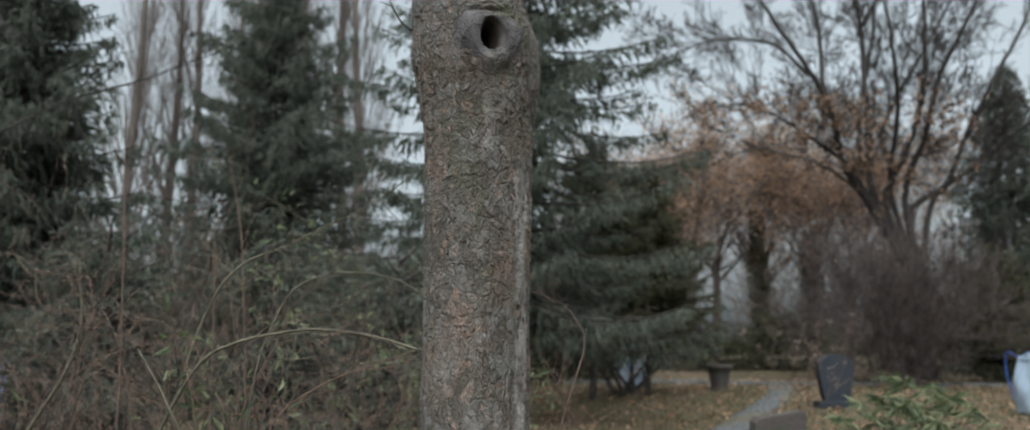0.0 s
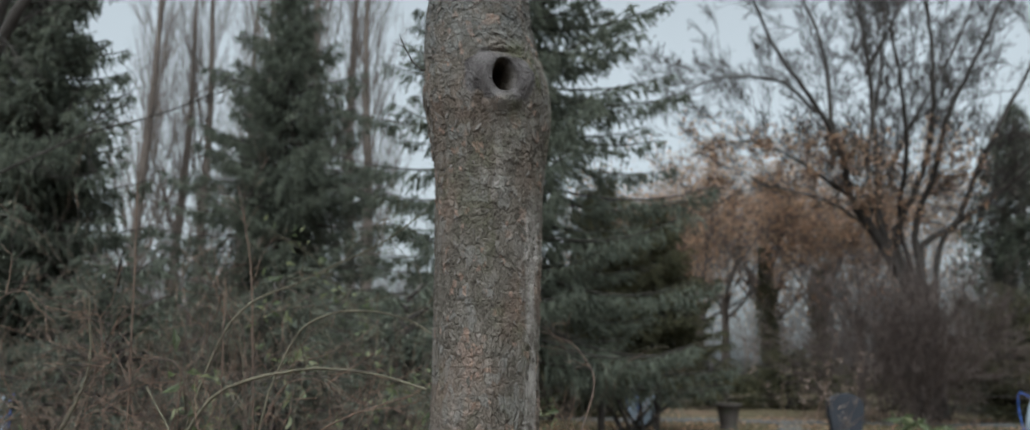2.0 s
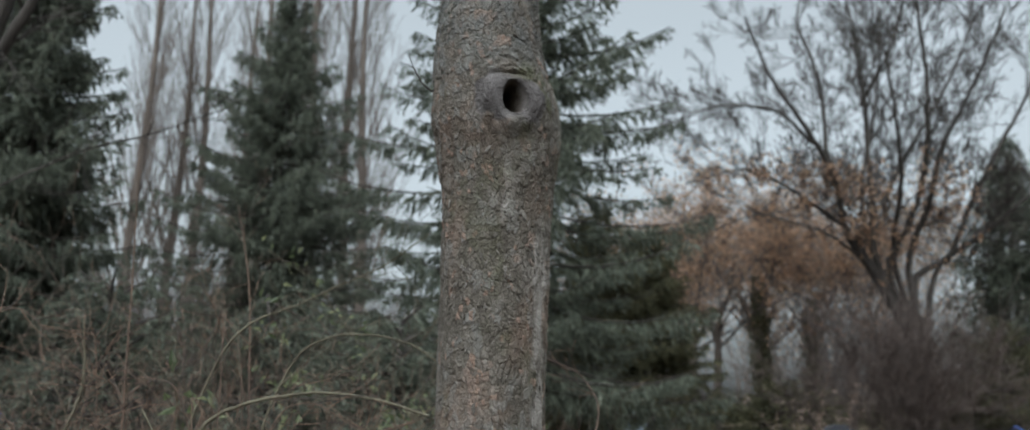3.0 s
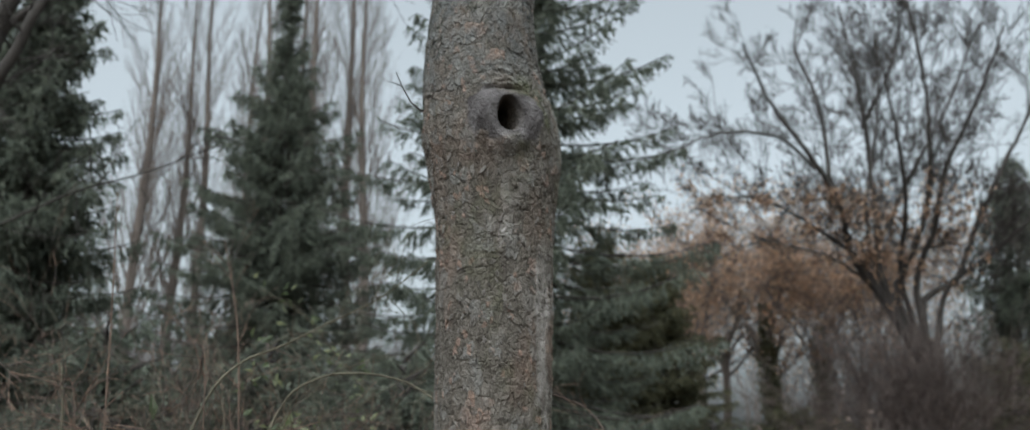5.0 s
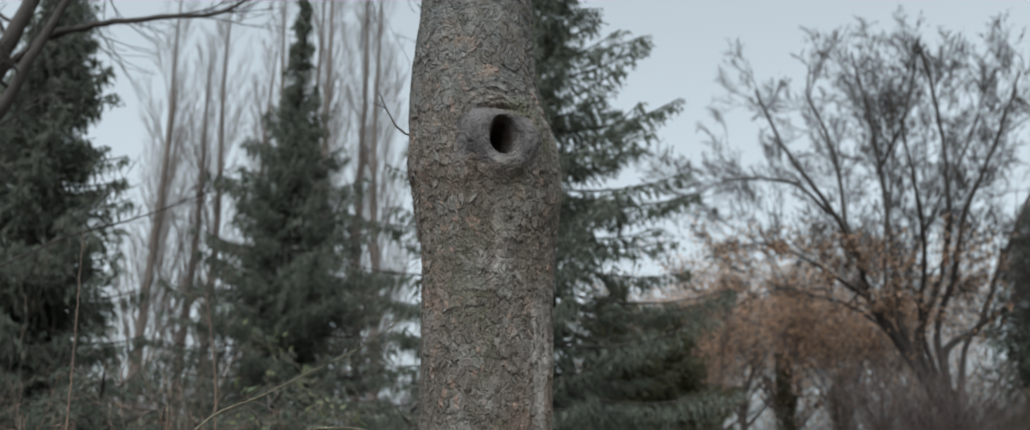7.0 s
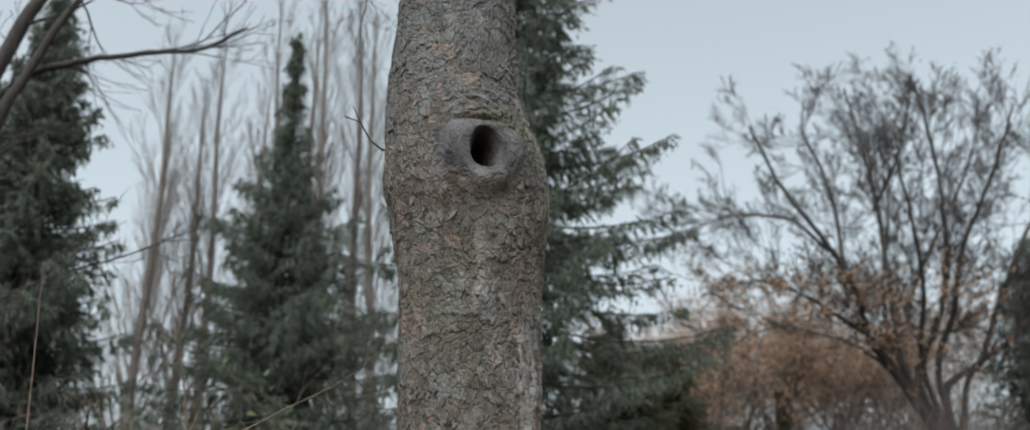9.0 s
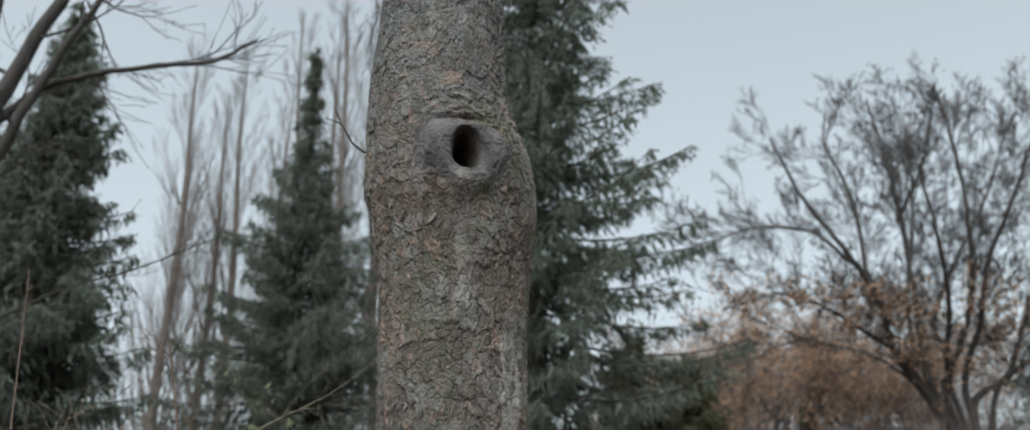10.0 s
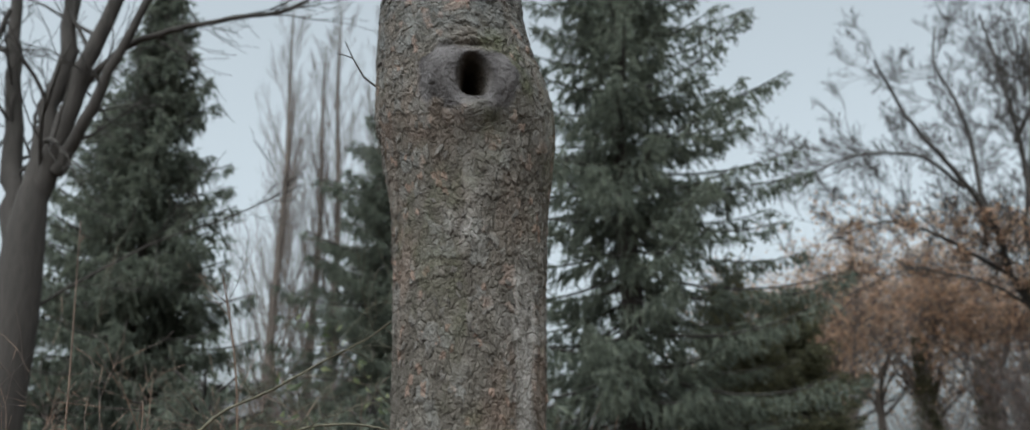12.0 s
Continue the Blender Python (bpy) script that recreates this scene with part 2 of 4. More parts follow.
# ---- mesh tools ----
def mesh_np(name, verts, faces, mat, smooth=False):
    """A mesh from arrays: verts (n, 3), faces (m, k)."""
    verts, faces = np.asarray(verts, np.float32), np.asarray(faces, np.int32)
    me = bpy.data.meshes.new(name)
    me.vertices.add(len(verts))
    me.vertices.foreach_set("co", verts.ravel())
    k = faces.shape[1]
    me.loops.add(faces.size)
    me.loops.foreach_set("vertex_index", faces.ravel())
    me.polygons.add(len(faces))
    me.polygons.foreach_set("loop_start", np.arange(0, faces.size, k, dtype=np.int32))
    me.polygons.foreach_set("use_smooth", np.full(len(faces), smooth))
    me.update(calc_edges=True)
    me.materials.append(mat)
    return me


def empty(name, x, y, z, label, category, group="", kind=""):
    ob = new(name)
    ob.empty_display_size = 0.1
    ob.matrix_basis = pose(x, y, z)
    return tagged(ob, label, category, group, kind)


def under(name, me, parent, label=""):
    ob = new(name, me)
    ob.parent = parent
    if name in ("twigwork", "bough_wood", "branchwork", "crown", "foliage", "leaves", "ivy"):
        tagged(ob, kind="stuff")
    return tagged(ob, label)


def part(name, bm, mat, parent, label=""):
    """Links a bmesh as one mesh object under a thing."""
    me = bpy.data.meshes.new(name)
    bm.to_mesh(me)
    bm.free()
    me.materials.append(mat)
    return under(name, me, parent, label)


def frames_of(d):
    """Two unit vectors square to each row of d."""
    d = d / np.maximum(np.linalg.norm(d, axis=1, keepdims=True), 1e-9)
    ref = np.where(np.abs(d[:, 2:3]) < 0.9, np.array([[0.0, 0.0, 1.0]]), np.array([[1.0, 0.0, 0.0]]))
    u = np.cross(d, ref)
    u /= np.linalg.norm(u, axis=1, keepdims=True)
    return d, u, np.cross(d, u)


def sticks(name, segs, mat, k=4):
    """Tapered sticks, each row of segs: x0 y0 z0 x1 y1 z1 r0 r1."""
    s = np.asarray(segs, float).reshape(-1, 8)
    p0, p1 = s[:, :3], s[:, 3:6]
    d, u, v = frames_of(p1 - p0)
    a = np.arange(k) * 2 * np.pi / k
    ring = u[:, None] * np.cos(a)[None, :, None] + v[:, None] * np.sin(a)[None, :, None]
    over = d * s[:, 6:7] * 0.4
    r0 = p0[:, None] - over[:, None] + ring * s[:, 6, None, None]
    r1 = p1[:, None] + ring * s[:, 7, None, None]
    verts = np.concatenate([r0, r1], 1).reshape(-1, 3)
    i = np.arange(k)
    f = np.stack([i, (i + 1) % k, (i + 1) % k + k, i + k], 1)
    faces = (f[None] + (np.arange(len(s)) * 2 * k)[:, None, None]).reshape(-1, 4)
    return mesh_np(name, verts, faces, mat, True)


def tube(points, radii, k=10):
    """Vertices and faces of one round, tapered limb along points, closed at the end."""
    p, r = np.asarray(points, float), np.asarray(radii, float)
    d = np.gradient(p, axis=0)
    d /= np.linalg.norm(d, axis=1, keepdims=True)
    u = np.cross(d[0], (0.3, 1.0, 0.2) if abs(d[0][1]) < 0.8 else (1.0, 0.2, 0.3))
    rings = []
    for i in range(len(p)):
        u = u - d[i] * np.dot(u, d[i])
        u /= np.linalg.norm(u)
        w = np.cross(d[i], u)
        a = np.arange(k) * 2 * np.pi / k
        rings.append(p[i] + r[i] * (np.cos(a)[:, None] * u + np.sin(a)[:, None] * w))
    verts = np.concatenate(rings)
    i = np.arange(k)
    f = np.stack([i, (i + 1) % k, (i + 1) % k + k, i + k], 1)
    faces = (f[None] + (np.arange(len(p) - 1) * k)[:, None, None]).reshape(-1, 4)
    return verts, faces


def leaves(name, p, d, length, width, mat, fold=0.25, rng=None):
    """Folded lance-shaped leaves: base points p, directions d; each two quads with a midrib crease."""
    n = len(p)
    d, u, v = frames_of(np.asarray(d, float))
    a = rng.uniform(0, 2 * np.pi, n)[:, None]
    side, up = u * np.cos(a) + v * np.sin(a), v * np.cos(a) - u * np.sin(a)
    L, W = np.asarray(length)[:, None], np.asarray(width)[:, None]
    tip = p + d * L - up * L * 0.12
    m1 = p + d * L * 0.45 + up * L * 0.03
    l1 = m1 + side * W * 0.5 + up * W * fold
    r1 = m1 - side * W * 0.5 + up * W * fold
    verts = np.stack([p, l1, tip, r1, m1], 1).reshape(-1, 3)
    f = np.array([[0, 4, 1], [1, 4, 2], [0, 3, 4], [3, 2, 4]])
    faces = (f[None] + (np.arange(n) * 5)[:, None, None]).reshape(-1, 3)
    return mesh_np(name, verts, faces, mat)


def wander(rng, p, d, length, n, rough, lift):
    """A crooked line of n steps from p along d; lift bends it up or down."""
    pts = [np.array(p, float)]
    d = np.array(d, float)
    for _ in range(n):
        d = d + rng.normal(0, rough, 3) + np.array([0, 0, lift])
        d /= np.linalg.norm(d)
        pts.append(pts[-1] + d * length / n)
    return pts


# ---- trees ----
def branching(rng, p, d, length, r, depth, out, spread=0.6, lift=0.03, kids=5, rough=0.12, tips=None, ratio=0.62, rmin=0.003, thin=0.55):
    """Grows a branch and its side branches as sticks into out; the ends go to tips."""
    n = 6 if depth > 1 else 4
    pts = wander(rng, p, d, length, n, rough, lift)
    rad = [max(rmin, r * (1 - 0.75 * i / n)) for i in range(n + 1)]
    for i in range(n):
        out.append((*pts[i], *pts[i + 1], rad[i], rad[i + 1]))
    if tips is not None and depth <= 1:
        tips.append((pts[-1], pts[-1] - pts[-2]))
        tips.append((pts[n // 2], pts[n // 2 + 1] - pts[n // 2]))
    if depth == 0:
        return
    for j in range(kids):
        s = 0.25 + 0.75 * (j + rng.uniform(0.1, 0.9)) / kids
        i = min(n - 1, int(s * n))
        q = pts[i] + (pts[i + 1] - pts[i]) * (s * n - i)
        ax = pts[i + 1] - pts[i]
        ax /= np.linalg.norm(ax)
        t = rng.normal(0, 1, 3)
        t -= ax * np.dot(t, ax)
        t /= np.linalg.norm(t)
        a = spread * rng.uniform(0.6, 1.3)
        branching(rng, q, ax * math.cos(a) + t * math.sin(a), length * ratio * rng.uniform(0.7, 1.15) * (1.15 - 0.4 * s),
                  max(rmin, rad[i] * thin), depth - 1, out, spread, lift, kids, rough, tips, ratio, rmin, thin)


def spruce(name, seed, x, y, height, profile, label, bottom=0.4, mat=None, dense=1.2, sag=0.6, coarse=1.0, gap=1.0, whorl=6):
    """A conifer: tapered trunk and whorls of boughs whose reach follows the profile (height, reach); each bough sags, turns up at its tip and carries hanging needle sprays."""
    rng = np.random.default_rng(seed)
    mat = mat or M_NEEDLE
    ob = empty(name, x, y, ground_z(x, y), label, "tree", "conifers")
    pts = [(0.05 * math.sin(z * 0.7), 0.05 * math.cos(z * 0.6), z) for z in np.linspace(-0.2, height, 14)]
    v, f = tube(pts, np.linspace(0.016 * height, 0.012, 14), 10)
    under("trunk", mesh_np("trunk", v, f, M_LIMB, True), ob)
    pz, pr = np.array(profile).T
    wood, P, D, L, W = [], [], [], [], []
    down = np.array([0.0, 0.0, -1.0])
    z = bottom
    while z < height - 0.05:
        s = z / height
        reach = float(np.interp(z, pz, pr))
        turn = rng.uniform(0, 2 * np.pi)
        count = whorl if reach > 0.35 else 4
        for j in range(count):
            a = turn + 2 * np.pi * j / count + rng.normal(0, 0.25)
            rl = reach * rng.uniform(0.62, 1.15)
            slope = 0.1 + 0.75 * s**3 - 0.75 * sag * (1 - s) + rng.normal(0, 0.07)
            out = np.array([math.cos(a), math.sin(a), 0.0])
            side = np.array([-out[1], out[0], 0.0])
            bend, z0 = rng.normal(0, 0.06), z + rng.uniform(-1, 1) * (0.14 if sag > 0.5 else 0.4)

            def along(u):
                u = np.asarray(u, float)[:, None]
                return np.array([0, 0, z0]) + rl * (out * u + side * bend * u**2 + np.array([0, 0, 1.0]) * (slope * u + 0.42 * sag * (1 - 0.6 * s) * u**2.4))

            line = along(np.linspace(0, 1, 7))
            r = 0.022 * (1 - np.arange(7) / 7.5) + 0.004
            wood.append(np.concatenate([line[:-1], line[1:], r[:-1, None], r[1:, None]], 1))
            n = int(dense * (8 + 22 * rl))
            u = 1 - rng.uniform(0, 0.94, n) ** 1.25
            w = rng.uniform(-1, 1, n) * 0.23 * (1.08 - u) * min(rl, 1.6)
            base = along(u) + side * w[:, None] - np.array([0, 0, 1.0]) * (np.abs(w) * 0.3 * sag)[:, None]
            tl = coarse * (0.17 + 0.3 * (1 - u) * min(1, rl / 1.6)) * rng.uniform(0.5, 1.35, n)
            dd = out * rng.uniform(0.05, 0.9, n)[:, None] + side * (np.sign(w) * rng.uniform(0, 0.7, n))[:, None] + down * (rng.uniform(-0.1, 2.0, n) * sag)[:, None]
            dd /= np.linalg.norm(dd, axis=1, keepdims=True)
            P.append(base), D.append(dd), L.append(tl), W.append(tl * 0.15)
            for k in range(3):
                P.append(base + dd * (tl * rng.uniform(0.1, 0.95, n))[:, None])
                D.append(dd * 0.6 + rng.normal(0, 0.5, (n, 3)) + down * 0.5 * sag)
                L.append(tl * rng.uniform(0.3, 0.6, n)), W.append(np.full(n, 0.03 * coarse))
        z += gap * coarse * (0.11 + 0.09 * (1 - s)) * rng.uniform(0.7, 1.3)
    under("bough_wood", sticks("bough_wood", np.concatenate(wood), M_LIMB, 4), ob)
    under("crown", leaves("crown", np.concatenate(P), np.concatenate(D), np.concatenate(L), np.concatenate(W), mat, 0.35, rng), ob)
    return ob


def poplar(name, seed, x, y, height, label, tilt=0.0):
    """A bare columnar poplar: straight trunk and steep, close branches."""
    rng = np.random.default_rng(seed)
    ob = empty(name, x, y, ground_z(x, y), label, "tree", "bare poplars")
    lean = (tilt, rng.normal(0, 0.01))
    pts = [(lean[0] * z + 0.1 * math.sin(z * 0.4 + seed), lean[1] * z, z) for z in np.linspace(-0.2, height, 16)]
    v, f = tube(pts, np.linspace(0.27, 0.03, 16), 10)
    under("trunk", mesh_np("trunk", v, f, M_FARBARK, True), ob)
    segs = []
    for z in np.arange(2.0, height - 0.5, 0.45):
        a = rng.uniform(0, 2 * np.pi)
        s = z / height
        d = np.array([math.cos(a) * 0.38, math.sin(a) * 0.38, 1.0])
        branching(rng, (lean[0] * z, lean[1] * z, z), d / np.linalg.norm(d), (1 - s) * 5.5 + 1.2, 0.06 * (1.1 - s), 2, segs, 0.35, 0.06, 5, 0.05, None, 0.5, 0.006)
    under("branchwork", sticks("branchwork", segs, M_FARBARK, 3), ob)
    return ob


def broadleaf(name, seed, x, y, height, trunk_h, trunk_r, limbs, label, spread=0.75, mat=None, depth=4, leaf=0, leaf_mat=None, group="bare broadleaf trees", first=0.55, kids=5, lean=(0, 0), rmin=0.006, lift=0.03, thick=0.42, loose=0.25, ivy=0.0, reach=0.72):
    """A bare broadleaf tree: trunk, forking limbs with their branches, and withered leaves where it has kept them."""
    rng = np.random.default_rng(seed)
    mat = mat or M_LIMB
    ob = empty(name, x, y, ground_z(x, y), label, "tree", group)
    pts = [(lean[0] * z + 0.05 * math.sin(z + seed), lean[1] * z, z) for z in np.linspace(-0.2, trunk_h, 7)]
    v, f = tube(pts, np.linspace(trunk_r * 1.25, trunk_r * 0.9, 7), 12)
    under("trunk", mesh_np("trunk", v, f, mat, True), ob)
    tips = []
    for i in range(limbs):
        a = i * 2.39996 + rng.uniform(-0.3, 0.3)
        t = first * math.sqrt((i + 0.4) / limbs) * rng.uniform(0.9, 1.15)
        d = np.array([math.cos(a) * math.sin(t), math.sin(a) * math.sin(t), math.cos(t)])
        segs = []
        branching(rng, (pts[-1][0], pts[-1][1], trunk_h - 0.15 - rng.uniform(0, 0.25) * trunk_h), d, (height - trunk_h) * reach * rng.uniform(0.85, 1.02), trunk_r * thick, depth, segs, spread, lift, kids, 0.08, tips, 0.6, rmin)
        under("limb", sticks("limb", segs, mat, 3 if depth < 4 else 4), ob)
    if leaf:
        tp = np.array([t[0] for t in tips])
        pick = rng.integers(0, len(tp), leaf)
        p = tp[pick] + rng.normal(0, loose, (leaf, 3))
        d = rng.normal(0, 1, (leaf, 3)) + np.array([0, 0, -0.6])
        under("leaves", leaves("leaves", p, d, rng.uniform(0.06, 0.13, leaf), rng.uniform(0.04, 0.08, leaf), leaf_mat or M_DRYLEAF, 0.3, rng), ob)
    if ivy:
        n = int(ivy * 700)
        z = rng.uniform(0.1, ivy, n)
        a, rr = rng.uniform(0, 2 * np.pi, n), trunk_r + np.abs(rng.normal(0.12, 0.12, n)) * np.sin(np.pi * np.clip(z / ivy, 0.1, 0.95))
        p = np.stack([rr * np.cos(a) + lean[0] * z, rr * np.sin(a), z], 1)
        under("ivy", leaves("ivy", p, rng.normal(0, 1, (n, 3)), rng.uniform(0.08, 0.14, n), rng.uniform(0.06, 0.1, n), M_THUJA, 0.2, rng), ob, "dark green ivy climbing the trunk")
    return ob


def bush(name, seed, x, y, height, width, stems, label, mat=None, category="shrub", depth=2, kids=5, leaf=0, leaf_mat=None, r=0.012, lift=-0.02, leaf_len=0.08, group="bare shrubs", rmin=0.002, rough=0.14):
    """A thicket: stems fanning out from the root, arching over, with twigs and some leaves."""
    rng = np.random.default_rng(seed)
    ob = empty(name, x, y, ground_z(x, y), label, category, group)
    tips = []
    for i in range(stems):
        a, t = rng.uniform(0, 2 * np.pi), rng.uniform(0.05, 1.0)
        o = rng.normal(0, 0.16 * width, 2)
        d = np.array([math.cos(a) * math.sin(t), math.sin(a) * math.sin(t), math.cos(t)])
        segs = []
        branching(rng, (o[0], o[1], -0.03), d, height * rng.uniform(0.75, 1.25), r * rng.uniform(0.6, 1.2), depth, segs, 0.6, lift, kids, rough, tips, 0.55, rmin)
        under("stem", sticks("stem", segs, mat or M_TWIG, 4 if y < 10 else 3), ob)
    if leaf:
        tp = np.array([t[0] for t in tips])
        pick = rng.integers(0, len(tp), leaf)
        p = tp[pick] + rng.normal(0, 0.04, (leaf, 3))
        d = rng.normal(0, 1, (leaf, 3)) + np.array([0, 0, 0.1])
        under("leaves", leaves("leaves", p, d, rng.uniform(0.6, 1.2, leaf) * leaf_len, rng.uniform(0.6, 1.1, leaf) * leaf_len * 0.4, leaf_mat or M_LEAF, 0.25, rng), ob)
    return ob


# ---- bark relief ----
def hashed(i, j, k=0):
    h = (i * 374761393 + j * 668265263 + k * 1442695041) & 0x7FFFFFFF
    h = ((h ^ (h >> 13)) * 1274126177) & 0x7FFFFFFF
    return ((h ^ (h >> 16)) & 0xFFFFF) / 0xFFFFF


def value_noise(x, y, k=0):
    i, j = np.floor(x).astype(np.int64), np.floor(y).astype(np.int64)
    a, b = x - i, y - j
    a, b = a * a * (3 - 2 * a), b * b * (3 - 2 * b)
    return (hashed(i, j, k) * (1 - a) + hashed(i + 1, j, k) * a) * (1 - b) + (hashed(i, j + 1, k) * (1 - a) + hashed(i + 1, j + 1, k) * a) * b


def fractal(x, y, k=0, octaves=4):
    return sum(value_noise(x * 2**o, y * 2**o, k + o) / 2**o for o in range(octaves)) / (2 - 0.5 ** (octaves - 1))


def plates(x, y, k=0):
    """Cracked plates: distance to the crack, a random number for each plate, and the place within it."""
    i, j = np.floor(x).astype(np.int64), np.floor(y).astype(np.int64)
    f1, f2 = np.full(x.shape, 9.0), np.full(x.shape, 9.0)
    rnd, ox, oy = np.zeros(x.shape), np.zeros(x.shape), np.zeros(x.shape)
    for di in (-1, 0, 1):
        for dj in (-1, 0, 1):
            cx = i + di + 0.15 + 0.7 * hashed(i + di, j + dj, k)
            cy = j + dj + 0.15 + 0.7 * hashed(i + di, j + dj, k + 7)
            d = np.hypot(x - cx, y - cy)
            near = d < f1
            f2 = np.where(near, f1, np.minimum(f2, d))
            rnd = np.where(near, hashed(i + di, j + dj, k + 13), rnd)
            ox, oy = np.where(near, x - cx, ox), np.where(near, y - cy, oy)
            f1 = np.where(near, d, f1)
    return f2 - f1, rnd, ox, oy


def smooth(a, b, x):
    t = np.clip((x - a) / (b - a), 0, 1)
    return t * t * (3 - 2 * t)


# ---- ground ----
def ground_z(x, y):
    rise = 0.03 * min(max(y - 5, 0), 40)
    return rise + 0.03 * math.sin(x * 0.31 + 0.5) * math.cos(y * 0.23) + 0.01 * math.sin(x * 1.7) * math.sin(y * 1.3 + 1)


gx = np.concatenate([np.linspace(-900, -40, 12), np.arange(-38, 38.1, 0.5), np.linspace(40, 900, 12)])
gy = np.concatenate([np.linspace(-900, -12, 10), np.arange(-10, 60.1, 0.5), np.linspace(62, 900, 12)])
gv = np.array([(a, b, ground_z(a, b)) for b in gy for a in gx])
nx = len(gx)
gi = (np.arange(len(gy) - 1)[:, None] * nx + np.arange(nx - 1)[None]).ravel()
tagged(new("ground", mesh_np("ground", gv, np.stack([gi, gi + 1, gi + nx + 1, gi + nx], 1), M_GRASS, True)), "brownish winter lawn strewn with fallen leaves", "ground", "", "structure")


def strip(name, line, width, mat, label):
    """A path laid on the ground along a line, a little raised, with crumbling edges."""
    rng = np.random.default_rng(4)
    p = np.array(line, float)
    s = np.linspace(0, len(p) - 1, 60)
    c = np.stack([np.interp(s, range(len(p)), p[:, 0]), np.interp(s, range(len(p)), p[:, 1])], 1)
    for _ in range(6):
        c[1:-1] = (c[:-2] + 2 * c[1:-1] + c[2:]) / 4
    d = np.gradient(c, axis=0)
    d /= np.linalg.norm(d, axis=1, keepdims=True)
    n = np.stack([d[:, 1], -d[:, 0]], 1)
    offs = (-0.53, -0.5, -0.25, 0, 0.25, 0.5, 0.53)
    verts = []
    for i in range(60):
        w = width * (1 + 0.05 * rng.normal())
        for k, o in enumerate(offs):
            q = c[i] + n[i] * o * w
            verts.append((q[0], q[1], ground_z(q[0], q[1]) + (-0.03 if k in (0, 6) else 0.03 + 0.01 * (1 - abs(o) * 2))))
    i = (np.arange(59)[:, None] * 7 + np.arange(6)[None]).ravel()
    return tagged(new(name, mesh_np(name, verts, np.stack([i, i + 1, i + 8, i + 7], 1), mat, True)), label, "path", "", "structure")


strip("path", ((0.9, 8.2), (2.37, 12.0), (3.62, 15.3), (4.8, 18.3), (5.4, 19.8), (6.2, 22.4), (6.5, 24.0)), 0.5, M_PATH, "narrow grey gravel path across the lawn")
strip("cross_path", ((-2.0, 25.0), (4.0, 24.8), (8.5, 24.4), (16.0, 24.6)), 0.9, M_PATH, "grey gravel path along the back of the lawn")

# ---- the hollow tree ----
TREE_Y = 3.0
LEVELS = np.array([-0.1, 0.3, 0.8, 1.16, 1.44, 1.85, 2.02, 2.12, 2.2, 2.27, 2.34, 2.42, 2.5, 2.6, 2.73, 3.0, 4.0, 6.0])
LEFT = np.array([-0.24, -0.16, -0.135, -0.127, -0.12, -0.12, -0.124, -0.134, -0.15, -0.168, -0.166, -0.17, -0.168, -0.158, -0.146, -0.14, -0.12, -0.09])
RIGHT = np.array([0.32, 0.235, 0.208, 0.2, 0.2, 0.206, 0.21, 0.22, 0.233, 0.233, 0.226, 0.195, 0.172, 0.162, 0.158, 0.155, 0.14, 0.12])
HOLE_X, HOLE_Z = 0.09, 2.312


